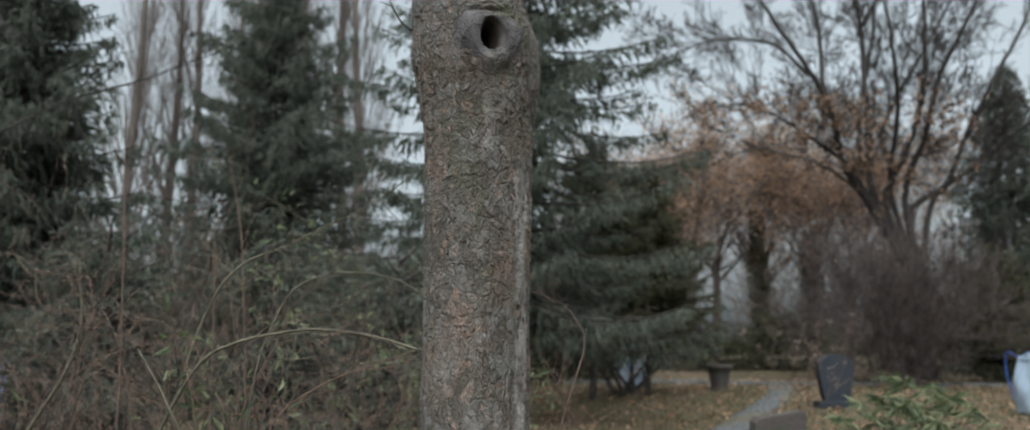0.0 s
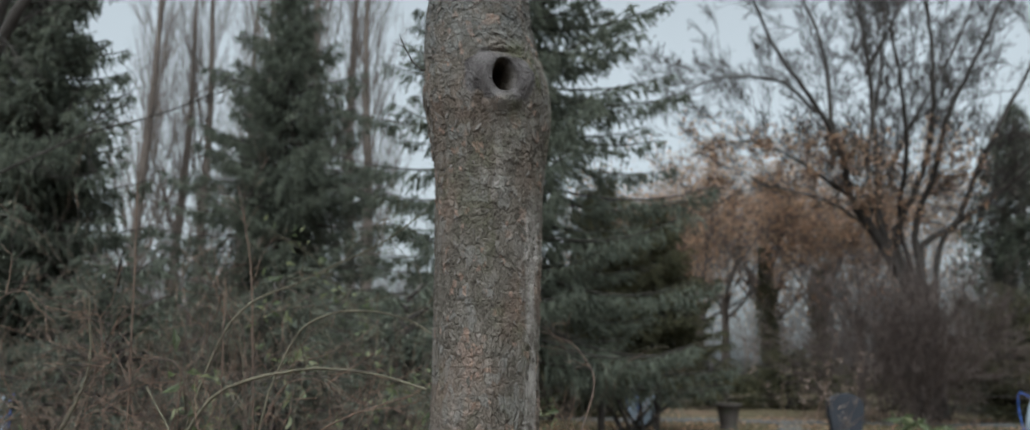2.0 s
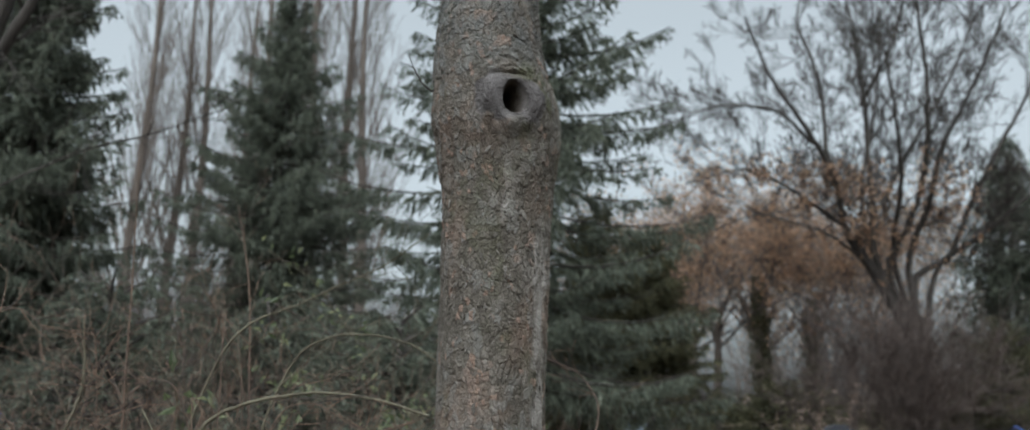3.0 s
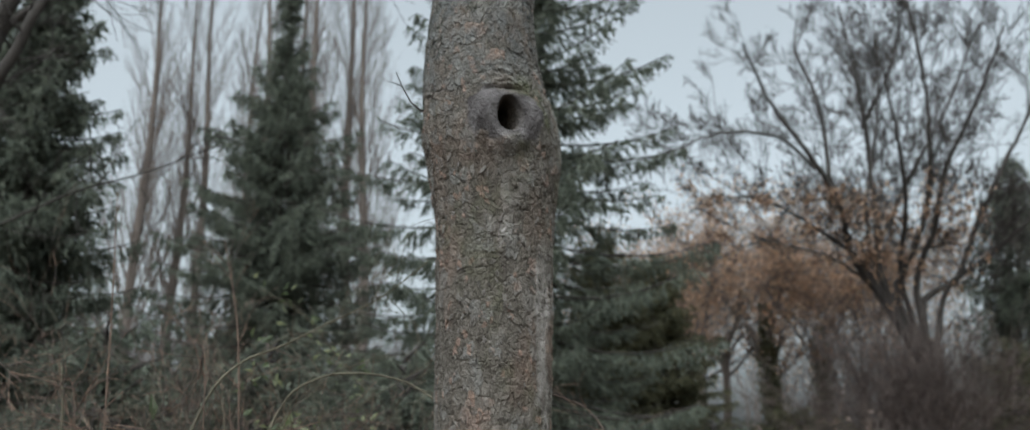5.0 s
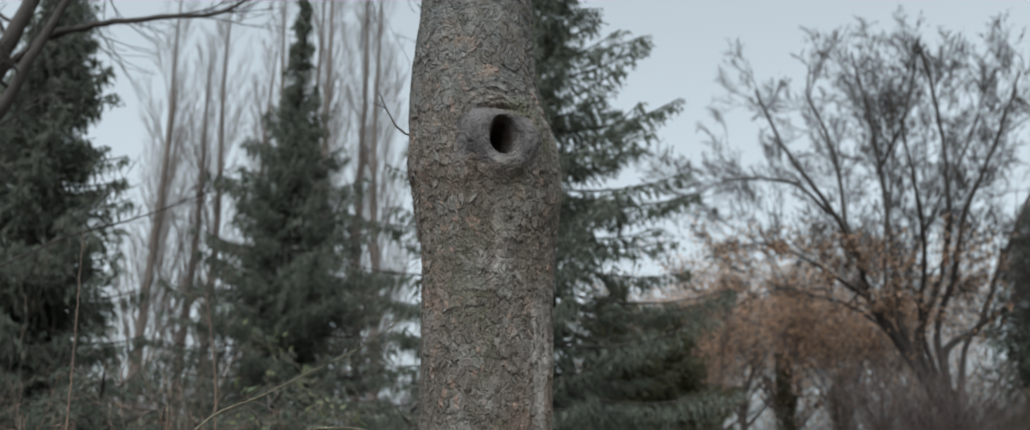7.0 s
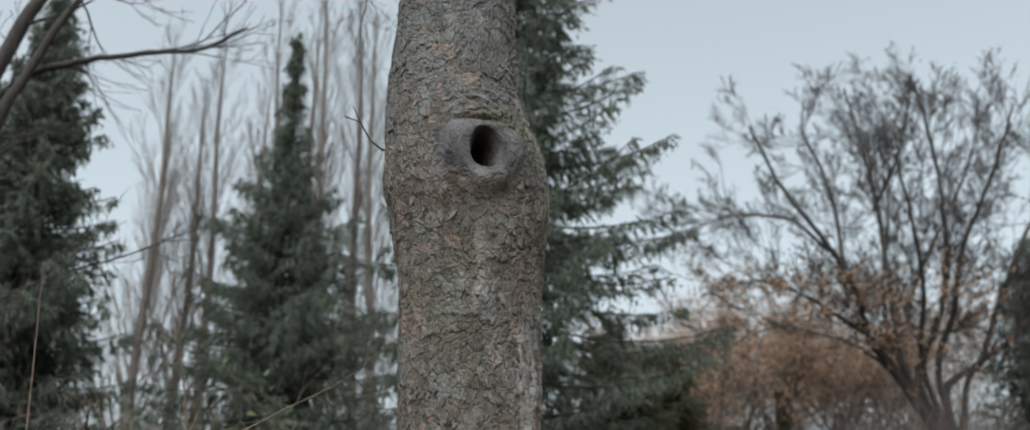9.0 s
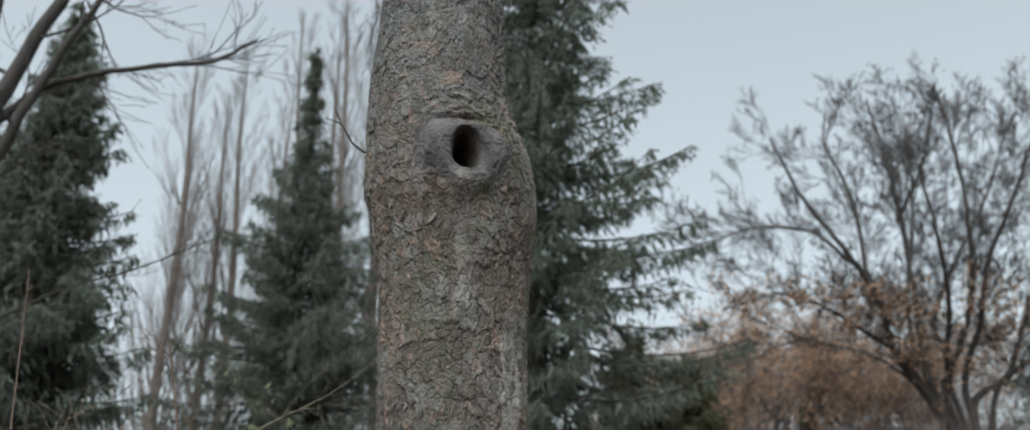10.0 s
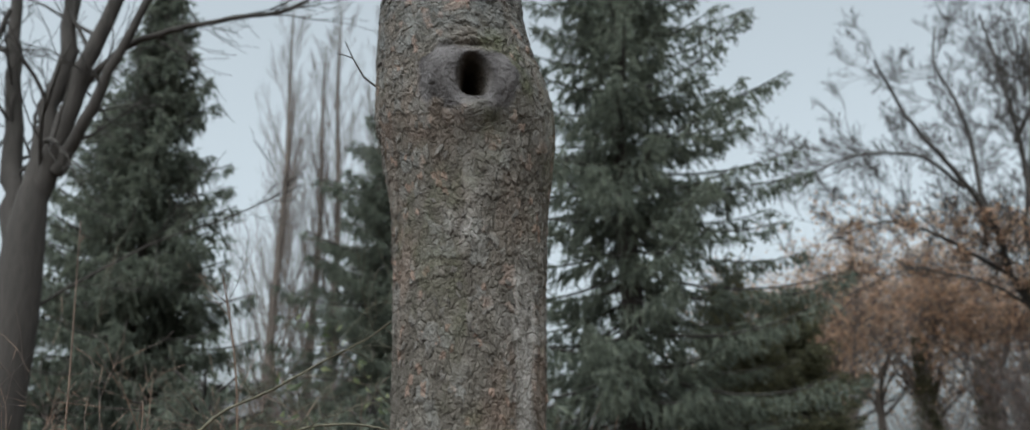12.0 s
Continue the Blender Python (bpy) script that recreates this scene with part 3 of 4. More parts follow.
def trunk_mesh():
    front = np.linspace(-1.7, 1.7, 430)
    rear = np.linspace(1.7, 2 * np.pi - 1.7, 60)[1:-1]
    ang = np.concatenate([front, rear])
    zs = np.concatenate([np.arange(-0.1, 1.0, 0.02), np.arange(1.0, 2.9, 0.0022), np.arange(2.9, 6.01, 0.04)])
    fine_z = np.linspace(-0.1, 6.0, 1220)
    ker = np.exp(-0.5 * (np.arange(-12, 13) / 5.0) ** 2)
    ker /= ker.sum()

    def profile(vals):
        v = np.interp(fine_z, LEVELS, vals)
        return np.interp(zs, fine_z, np.convolve(np.pad(v, 12, mode="edge"), ker, mode="valid"))

    left, right = profile(LEFT), profile(RIGHT)
    cx, rad = ((left + right) / 2)[:, None], ((right - left) / 2)[:, None]
    A, Z = np.meshgrid(ang, zs)
    R = np.repeat(rad, len(ang), 1)
    u = A * 0.172                     # metres round the bark
    # the knot hole and its swollen collar
    a0 = np.arcsin((HOLE_X - 0.03) / 0.2)
    hu, hv = (A - a0) * 0.2 - 0.06 * (Z - HOLE_Z), Z - HOLE_Z
    wid = 0.037 - 0.16 * np.clip(hv, 0, 0.06)
    ell = (np.abs(hu / wid) ** 2.4 + np.abs(hv / 0.05) ** 2.4) ** (1 / 2.4)
    hd = (ell - 1) * 0.036
    ring = np.hypot(hu / 1.12, (hv + 0.008) / 0.98) - 0.036
    wob = 0.075 * (fractal(u * 24 + 3, Z * 20, 91, 5) - 0.5)
    collar = smooth(0.072, 0.058, ring + wob) * smooth(0.095, 0.055, hv + wob) * (0.25 + 0.75 * smooth(-0.1, -0.06, hv + wob)) * (np.abs(A) < 2)
    lobe = np.exp(-(((ring - 0.028) / 0.03) ** 2)) * smooth(0.09, -0.01, hv)
    side = np.exp(-(((np.abs(hu) - 0.07) / 0.034) ** 2) - ((hv + 0.008) / 0.06) ** 2)
    R = R + 0.010 * lobe + 0.018 * side
    lip = np.exp(-((hu / 0.08) ** 2) - ((hv + 0.085) / 0.026) ** 2)
    under_lip = np.exp(-((hu / 0.085) ** 2) - ((hv + 0.15) / 0.035) ** 2)
    R = R + 0.012 * lip - 0.005 * under_lip
    crease = np.exp(-(((hv - 0.078 + 2.2 * hu**2) / 0.007) ** 2) - (hu / 0.06) ** 2)
    R = R - 0.014 * crease
    # folded bark like an eyelid over the hole
    fold = np.exp(-((hu / 0.1) ** 2) - ((hv - 0.115) / 0.05) ** 2)
    R = R + fold * 0.0024 * np.sin((Z + 1.6 * hu**2 * 3) * 240 + 14 * fractal(u * 16, Z * 26, 77))
    # bark plates at three sizes, in crooked rows
    w1, w2 = fractal(u * 13, Z * 9, 5) - 0.5, fractal(u * 13 + 40, Z * 9, 25) - 0.5
    w3, w4 = fractal(u * 45, Z * 40, 6) - 0.5, fractal(u * 45 + 9, Z * 40, 26) - 0.5
    w5, w6 = fractal(u * 130, Z * 110, 8) - 0.5, fractal(u * 130 + 9, Z * 110, 28) - 0.5
    low = smooth(1.95, 1.45, Z)
    ed1, rn1, ox1, oy1 = plates((u + 0.045 * w1 + 0.026 * w3 + 0.008 * w5) / 0.03, (Z + 0.05 * w2 + 0.03 * w4 + 0.008 * w6) / 0.04, 3)
    ed2, rn2, ox2, oy2 = plates((u + 0.02 * w2 + 0.014 * w4 + 0.007 * w6) / 0.012, (Z + 0.03 * w1 + 0.018 * w3 + 0.009 * w5) / 0.017, 31)
    ed3, rn3, ox3, oy3 = plates((u + 0.04 * w2 + 0.012 * w3) / 0.022, (Z + 0.14 * w1 + 0.03 * w4) / 0.15, 57)
    grain = fractal(u * 190, Z * 80, 60, 5) - 0.5
    ridge = fractal(u * 50, Z * 8 + 2 * w1, 70, 4) - 0.5
    scaly = smooth(1.25, 0.7, np.abs(A - 0.12)) * (1 - 0.65 * low)
    patchy = 0.25 + 0.9 * smooth(0.35, 0.6, fractal(u * 9, Z * 7, 41))
    relief1 = 0.0034 * (smooth(0.0, 0.08, ed1) - 0.9) + (0.0034 * (rn1 - 0.5) + 0.0018 * (ox1 * np.cos(rn1 * 40) - oy1 * 1.3)) * patchy
    relief3 = 0.0046 * (smooth(0, 0.14, ed3) - 0.9) + 0.0046 * (rn3 - 0.5) - 0.0016 * oy3
    relief = relief1 * (0.25 + 0.75 * scaly) + relief3 * (1 - 0.7 * scaly)
    relief = relief + 0.0012 * (smooth(0.0, 0.1, ed2) - 0.8) + (0.0022 * (rn2 - 0.5) - 0.0014 * oy2) * patchy + 0.0022 * grain + 0.005 * ridge
    rugged = 0.8 + 0.2 * smooth(0.3, 0.7, np.abs(A - 0.15)) * smooth(2.0, 2.2, Z) * smooth(2.75, 2.5, Z) + 0.3 * smooth(0.8, 1.4, np.abs(A))
    bare = smooth(0.66, 0.74, fractal(u * 9 + 11, Z * 4.5 + 3, 83)) * (1 - collar)
    streak = smooth(0.045, 0.015, np.abs(A - 1.0 + 0.14 * (fractal(Z * 0 + 1, Z * 9, 12) - 0.5)) * 0.17 + 0.03 * (fractal(u * 30, Z * 14, 14) - 0.5)) * smooth(2.0, 1.85, Z) * smooth(0.3, 0.42, fractal(u * 14, Z * 10, 15)) * 0.9
    pale = np.clip(bare * 0.3 + streak, 0, 1)
    knot = smooth(0.05, 0.02, np.hypot((A - 0.05) * 0.172, (Z - 1.985) * 0.8) + 0.02 * (fractal(u * 40, Z * 40, 16) - 0.5))
    wrinkle = 0.006 * (fractal(ring * 220 + 6 * w3, np.arctan2(hv, hu) * 4, 44, 4) - 0.5) + 0.003 * grain + 0.003 * (fractal(u * 60, Z * 25, 46) - 0.5)
    R = R + relief * rugged * (1 - 0.8 * collar) * (1 - 0.55 * pale) - 0.003 * pale + collar * wrinkle
    R = R + 0.0022 * bare
    # the hole goes deep into the rotten heart
    inside = smooth(0.004, -0.010, hd) * (np.abs(A) < 1.2)
    depth = np.clip(0.16 * smooth(0.004, -0.016, hd), 0, 0.16)
    R = R - depth - 0.012 * inside * fractal(u * 60, Z * 60, 99)
    R = R * smooth(6.03, 5.9, Z) ** 0.5
    X = cx + R * np.sin(A)
    Y = TREE_Y - R * np.cos(A)
    n = len(ang)
    i = np.arange(n)
    f = np.stack([i, (i + 1) % n, (i + 1) % n + n, i + n], 1)
    faces = (f[None] + (np.arange(len(zs) - 1) * n)[:, None, None]).reshape(-1, 4)
    me = mesh_np("trunk", np.stack([X, Y, Z], -1).reshape(-1, 3), faces, M_BARK, True)
    moss = smooth(0.56, 0.72, fractal(u * 13 + 5, Z * 6, 20)) * 0.4
    moss = moss + 0.9 * smooth(0.08, 0.03, np.abs(hu - 0.085 + 0.2 * (hv - 0.05))) * smooth(-0.06, 0.0, hv) * smooth(0.16, 0.08, hv)
    moss = moss + 0.7 * smooth(0.05, 0.0, np.abs(hu - 0.03)) * smooth(-0.06, -0.1, hv) * smooth(-0.26, -0.16, hv) * fractal(u * 30, Z * 12, 21)
    moss = moss + 0.9 * np.exp(-(((hu - 0.01) / 0.03) ** 2) - ((hv + 0.06) / 0.014) ** 2)
    crown_grey = smooth(2.3, 2.55, Z)
    greyed = (smooth(0.62, 0.7, rn1 * 0.6 + 0.4 * fractal(u * 7, Z * 6, 48) + 0.1 * crown_grey) * 0.45 + 0.3 * smooth(0.84, 0.88, rn2) * (0.3 + 0.7 * crown_grey)) * smooth(0.02, 0.09, ed1)
    fresh = 0.8 * smooth(0.95, 0.97, rn2 + 0.12 * (fractal(u * 11, Z * 9, 52) - 0.5)) + 0.6 * smooth(0.9, 0.95, rn1 * 0.7 + 0.45 * fractal(u * 8 + 7, Z * 6, 53)) * smooth(0.0, 0.08, ed1)
    plate = 0.45 * rn1 + 0.25 * rn2 + 0.3 * rn3
    for name, val in (("plate", plate), ("moss", np.clip(moss, 0, 1) * (1 - inside)), ("collar", collar * (1 - inside)), ("pale", np.clip(pale + knot * (0.1 + 0.6 * rn2), 0, 1)), ("rot", inside), ("greyed", greyed * (1 - collar)), ("fresh", fresh * (1 - collar)), ("ashen", smooth(2.25, 2.6, Z + 0.3 * (fractal(u * 10, Z * 10, 66) - 0.5)) * (1 - inside))):
        me.attributes.new(name, "FLOAT", "POINT").data.foreach_set("value", np.asarray(val, np.float32).ravel())
    return me, (ang, zs, np.stack([X, Y, Z], -1))


hollow_tree = empty("hollow_tree", 0, 0, 0, "old tree trunk with flaking grey-brown bark and a knot hole", "tree")
trunk_me, (bark_a, bark_z, bark_p) = trunk_mesh()
under("trunk", trunk_me, hollow_tree)


# the thin twig that grows from the bark beside the hole
v, f = tube([(-0.15, 2.97, 2.375), (-0.175, 2.98, 2.378), (-0.205, 2.985, 2.405), (-0.23, 2.98, 2.45), (-0.25, 2.975, 2.495)], (0.0035, 0.003, 0.0026, 0.002, 0.0012), 6)
twig = under("twig", mesh_np("twig", v, f, M_LIMB, True), hollow_tree, "thin bare twig growing from the bark")
v, f = tube([(-0.232, 2.98, 2.453), (-0.25, 2.98, 2.462), (-0.272, 2.975, 2.468)], (0.0018, 0.0015, 0.001), 5)
under("side_twig", mesh_np("side_twig", v, f, M_LIMB, True), twig)

# ---- conifers ----
spruce("spruce", 3, 0.02, 15.5, 14.6, ((0.3, 3.2), (3.0, 3.05), (4.9, 2.75), (8.0, 2.0), (10.5, 1.3), (12.5, 0.7), (14.5, 0.1)), "tall dark blue-green spruce with sagging boughs", 1.7, M_NEEDLE, 1.5, 0.8, 1.0, 1.75, 5)
spruce("spruce", 5, -4.85, 20.0, 11.9, ((0.3, 2.8), (3.5, 2.55), (5.5, 2.15), (7.5, 1.35), (8.6, 0.65), (9.4, 0.34), (10.5, 0.22), (11.8, 0.05)), "slender dark green spruce with a pointed top", 0.5, M_NEEDLE, 1.8, 0.85, 1.0, 1.7, 6)
spruce("spruce", 8, -7.0, 14.0, 9.4, ((0.3, 2.0), (3.0, 1.6), (4.3, 1.35), (5.2, 1.12), (6.2, 0.92), (7.0, 0.74), (8.2, 0.42), (9.3, 0.06)), "broad dense dark spruce beside the thicket", 0.3, M_NEEDLE, 1.7, 1.0, 1.1, 1.1, 6)
spruce("spruce", 9, -8.5, 15.2, 7.6, ((0.3, 1.8), (3.0, 1.5), (5.0, 1.1), (6.5, 0.6), (7.5, 0.06)), "thin dark spruce half hidden behind a broader one", 0.3, M_NEEDLE, 1.5, 1.0, 1.1, 1.5, 5)
spruce("yew", 12, 1.7, 19.4, 5.0, ((0.5, 1.3), (1.5, 1.6), (3.3, 1.2), (4.8, 0.3)), "spreading olive-green yew in the spruce's shade", 1.3, M_THUJA, 1.1, 0.3)
spruce("yew", 11, 3.0, 21.0, 4.6, ((0.5, 1.2), (1.5, 1.5), (3.0, 1.15), (4.5, 0.25)), "low bushy olive-green yew with dark bare stems", 1.4, M_THUJA, 1.5, 0.3)
spruce("spruce", 13, 15.6, 30.0, 9.6, ((0.3, 2.6), (4.0, 2.3), (7.0, 1.2), (9.5, 0.1)), "dark bushy young spruce behind the lawn", 0.3, M_NEEDLE, 0.6, 0.6, 1.6)
spruce("yew", 14, 12.8, 25.5, 3.2, ((0.1, 1.2), (1.5, 1.3), (3.1, 0.3)), "rounded yellowish-green yew at the lawn's edge", 0.1, M_THUJA, 1.2, 0.2)

# ---- bare trees ----
def limb(parent, pts, r0, r1, seed, kids=10, reach=0.9, depth=1, name="limb", mat=None, rmin=0.0025, tips=None, twig_r=0.0, lift=0.02):
    """A limb along points with its own side twigs."""
    rng = np.random.default_rng(seed)
    p = np.array(pts, float)
    s = np.linspace(0, len(p) - 1, 5 * len(p))
    q = np.stack([np.interp(s, range(len(p)), p[:, k]) for k in range(3)], 1)
    for _ in range(3):
        q[1:-1] = (q[:-2] + 2 * q[1:-1] + q[2:]) / 4
    q[1:-1] += rng.normal(0, r0 * 0.12, (len(q) - 2, 3))
    v, f = tube(q, np.linspace(r0, r1, len(q)), 8)
    ob = under(name, mesh_np(name, v, f, mat or M_LIMB, True), parent)
    segs = []
    for k in range(kids):
        i = int(rng.uniform(0.25, 0.98) * (len(q) - 1))
        ax = q[i + 1] - q[i]
        ax /= np.linalg.norm(ax)
        d = ax * 0.7 + rng.normal(0, 0.5, 3)
        branching(rng, q[i], d / np.linalg.norm(d), reach * rng.uniform(0.4, 1.1), twig_r or max(0.003, r1 * 0.6), depth, segs, 0.6, lift, 4, 0.14 if depth < 3 else 0.09, tips, 0.55, rmin)
    if segs:
        under("twigwork", sticks("twigwork", segs, mat or M_LIMB, 3 if depth > 2 else 4), ob)
    return ob


LINDEN_LIMBS = (
    (((-1.3, 0.0, 5.1), (-1.8, -0.4, 6.2), (-2.4, -1.0, 7.1), (-3.3, -1.5, 8.5), (-4.3, -2.0, 9.8), (-5.1, -2.4, 11.3)), 0.15, 0.030),
    (((-2.2, -0.6, 7.2), (-2.3, 0.0, 8.4), (-2.0, 0.5, 9.8), (-2.2, 1.0, 11.2), (-2.6, 1.3, 12.6), (-2.5, 1.5, 14.1)), 0.09, 0.025),
    (((-1.1, 0.0, 5.1), (-0.7, 0.3, 7.0), (-0.9, 0.6, 8.3), (-0.9, 1.0, 10.0), (-0.8, 1.6, 11.6), (-1.0, 2.0, 14.5)), 0.15, 0.030),
    (((-0.9, 1.0, 10.0), (-0.6, 0.4, 10.8), (-0.2, 0.0, 11.6), (0.2, -0.4, 12.9)), 0.07, 0.022),
    (((-0.8, 0.0, 4.9), (-0.2, -0.3, 6.2), (0.1, -0.6, 7.5), (0.2, -1.0, 9.1), (0.1, -1.4, 11.2), (-0.1, -1.6, 12.9)), 0.14, 0.030),
    (((-0.8, 0.0, 6.7), (-0.0, 0.6, 8.1), (0.9, 1.0, 9.6), (2.2, 1.6, 11.3), (3.2, 2.0, 13.3)), 0.09, 0.025),
    (((-0.2, 0.0, 5.3), (0.2, -0.6, 6.6), (0.5, -1.0, 8.1), (1.0, -1.4, 9.2), (1.6, -2.0, 10.2), (2.1, -2.2, 11.9)), 0.12, 0.028),
    (((-0.1, 0.0, 4.8), (0.9, 0.0, 5.3), (1.7, 0.2, 6.5), (2.6, 0.5, 8.3), (3.7, 0.6, 10.1), (4.7, 1.0, 12.3)), 0.14, 0.030),
    (((-1.6, -0.1, 5.9), (-3.1, -0.8, 6.7), (-4.2, -1.4, 7.0), (-5.5, -2.0, 7.2), (-6.9, -2.4, 6.7)), 0.08, 0.020),
    (((-3.1, -1.4, 8.1), (-4.4, -2.4, 8.6), (-5.9, -3.0, 8.6), (-7.0, -3.4, 8.2)), 0.06, 0.018),
    (((-1.2, 0.2, 5.8), (-0.8, 1.6, 7.8), (0.2, 2.6, 10.0), (0.6, 3.5, 12.8), (0.9, 4.0, 14.8)), 0.10, 0.025),
    (((-0.6, 0.0, 5.3), (-0.9, -1.6, 7.0), (-1.4, -2.8, 8.3), (-1.9, -3.4, 9.9)), 0.10, 0.025),
    (((-1.3, -0.2, 5.1), (-3.0, -1.6, 5.7), (-4.8, -2.4, 5.8), (-6.3, -2.8, 5.4)), 0.06, 0.018),
    (((0.6, 0.0, 5.1), (2.1, 0.0, 5.9), (3.4, -0.4, 7.3), (4.4, -0.6, 8.8)), 0.11, 0.025),
)


def linden(x, y):
    """A large bare linden: short forked bole, long curved limbs, each with its dense twigs, seed bracts and a few withered leaves."""
    rng = np.random.default_rng(23)
    ob = empty("linden", x, y, ground_z(x, y), "large bare linden tree with curved dark limbs and fine twigs", "tree", "bare broadleaf trees")
    v, f = tube([(0, 0, -0.2), (0.02, 0, 0.6), (0.05, 0, 1.6), (0.1, 0, 2.6), (0.2, 0, 3.6)], (0.52, 0.42, 0.38, 0.34, 0.2), 14)
    under("trunk", mesh_np("trunk", v, f, M_LIMB, True), ob)
    tips = []
    for k, (pts, r0, r1) in enumerate(LINDEN_LIMBS):
        bend = [np.array(q) + rng.normal(0, 0.1, 3) * (i > 0) for i, q in enumerate(pts)]
        if pts[0][2] < 6.0:
            bend.insert(0, np.array((0.1, 0.0, 2.6)))
        long = float(np.linalg.norm(np.array(pts[-1]) - np.array(pts[0])))
        limb(ob, bend, r0 * 0.85, r1, 300 + k, int(7 + 2.9 * long), 1.95, 3, "limb", M_LIMB, 0.006, tips, 0.016, 0.06)
    tp = np.array([t[0] for t in tips])
    for mat, n, keep, size in ((M_PURPLE, 9000, tp, 0.08), (M_DRYLEAF, 5200, tp[(tp[:, 2] < 7.5) & (tp[:, 0] < 1.5)], 0.12)):
        p = keep[rng.integers(0, len(keep), n)] + rng.normal(0, 0.07, (n, 3))
        under("leaves", leaves("leaves", p, rng.normal(0, 1, (n, 3)) + np.array([0, 0, -0.6]), rng.uniform(0.5, 1.1, n) * size, rng.uniform(0.3, 0.6, n) * size, mat, 0.3, rng), ob)
    return ob


linden(11.2, 27.0)
for s, (px, top, h) in enumerate(((-15.9, -15.4, 22.6), (-13.6, -13.7, 23.2), (-12.6, -12.0, 21.0), (-8.2, -9.0, 26.5), (-7.2, -7.6, 26.5), (-17.2, -16.6, 19.5), (-10.6, -10.8, 24.0), (-14.7, -14.4, 21.0), (-9.6, -9.9, 25.0), (-6.2, -6.7, 24.0))):
    poplar("poplar", 40 + s, px, 40.0 + (s % 3) * 1.5, h, "tall bare columnar poplar with grey bark", (top - px) / h)
for s, (px, d, h, iv, th) in enumerate(((4.9, 34, 8.4, 0, 3.0), (6.1, 33, 9.6, 0, 3.4), (7.3, 35, 10.4, 0, 3.8), (8.6, 33.5, 9.6, 5.4, 4.0), (10.3, 33.5, 9.0, 4.6, 3.6), (9.4, 37, 10.5, 0, 3.6), (6.6, 38, 9.8, 3.0, 3.4), (11.8, 34, 8.6, 0, 3.0), (13.4, 35, 9.4, 0, 3.2), (5.6, 39, 9.0, 0, 3.0))):
    broadleaf("hornbeam", 60 + s, px, d, h + 1.2, th, 0.13, 7, "slim tree still holding withered orange-brown leaves", 0.75, M_FARBARK, 3, 4800, M_DRYLEAF, "withered trees", 0.9, 5, (0.02 * (s % 3 - 1), 0), 0.008, -0.01, 0.5, 0.3, iv, 0.62)
bush("purple_shrub", 70, 9.5, 24.5, 3.0, 4.8, 120, "wide bare shrub with dense purple-brown twigs", M_PURPLE, "shrub", 2, 6, 0, None, 0.013, 0.0, 0.08, "bare shrubs", 0.006)


# ---- left: bare tree in front of the spruce ----
side_tree = empty("bare_tree", -4.75, 8.0, ground_z(-4.75, 8.0), "bare dark tree with thick forking limbs", "tree", "bare broadleaf trees")
v, f = tube([(0.0, 0, -0.2), (-0.02, 0, 0.8), (0.05, 0, 1.8), (0.1, 0, 2.8), (0.1, 0, 3.4), (0.12, 0, 3.8), (0.15, 0.02, 4.3)], (0.28, 0.22, 0.19, 0.18, 0.16, 0.12, 0.03), 14)
under("trunk", mesh_np("trunk", v, f, M_LIMB, True), side_tree)
limb(side_tree, ((0.08, 0, 3.2), (0.12, 0.05, 4.2), (0.2, 0.1, 5.2), (0.22, 0.2, 7.5)), 0.12, 0.04, 1, 8, 1.4, 2)
limb(side_tree, ((0.1, 0, 3.5), (0.3, 0.0, 4.3), (0.52, 0.0, 5.2), (0.95, 0.1, 6.3), (1.3, 0.2, 7.5)), 0.10, 0.03, 2, 8, 1.4, 2)
limb(side_tree, ((0.05, 0, 3.3), (-0.2, 0.1, 4.2), (-0.3, 0.1, 5.2), (-0.5, 0.2, 7.0)), 0.11, 0.03, 3, 8, 1.4, 2)
limb(side_tree, ((0.02, -0.05, 2.9), (-0.35, -0.1, 3.9), (-0.45, -0.1, 4.9), (-0.25, -0.1, 5.5)), 0.06, 0.02, 4, 6, 0.9, 1)
limb(side_tree, ((0.25, 0, 4.2), (0.45, 0.05, 4.85), (0.8, 0.05, 5.15), (1.2, 0.0, 5.22), (1.7, 0.0, 5.28), (2.25, 0.0, 5.3), (2.6, 0.0, 5.5)), 0.04, 0.012, 5, 16, 0.8, 1)
limb(side_tree, ((0.3, 0, 4.0), (0.62, -0.1, 4.5), (0.95, -0.1, 5.3), (1.35, 0.0, 6.2)), 0.06, 0.02, 6, 8, 1.0, 2)
limb(side_tree, ((0.05, 0, 2.75), (0.5, 0.2, 3.12), (1.1, 0.3, 3.46), (1.6, 0.35, 3.6), (2.3, 0.4, 3.9)), 0.014, 0.005, 7, 18, 0.6, 1)

limb(side_tree, ((1.3, 0.2, 7.4), (2.4, 0.2, 7.3), (3.3, 0.1, 6.6), (3.6, 0.1, 5.9), (3.5, 0.1, 5.35)), 0.022, 0.004, 8, 16, 0.7, 1)

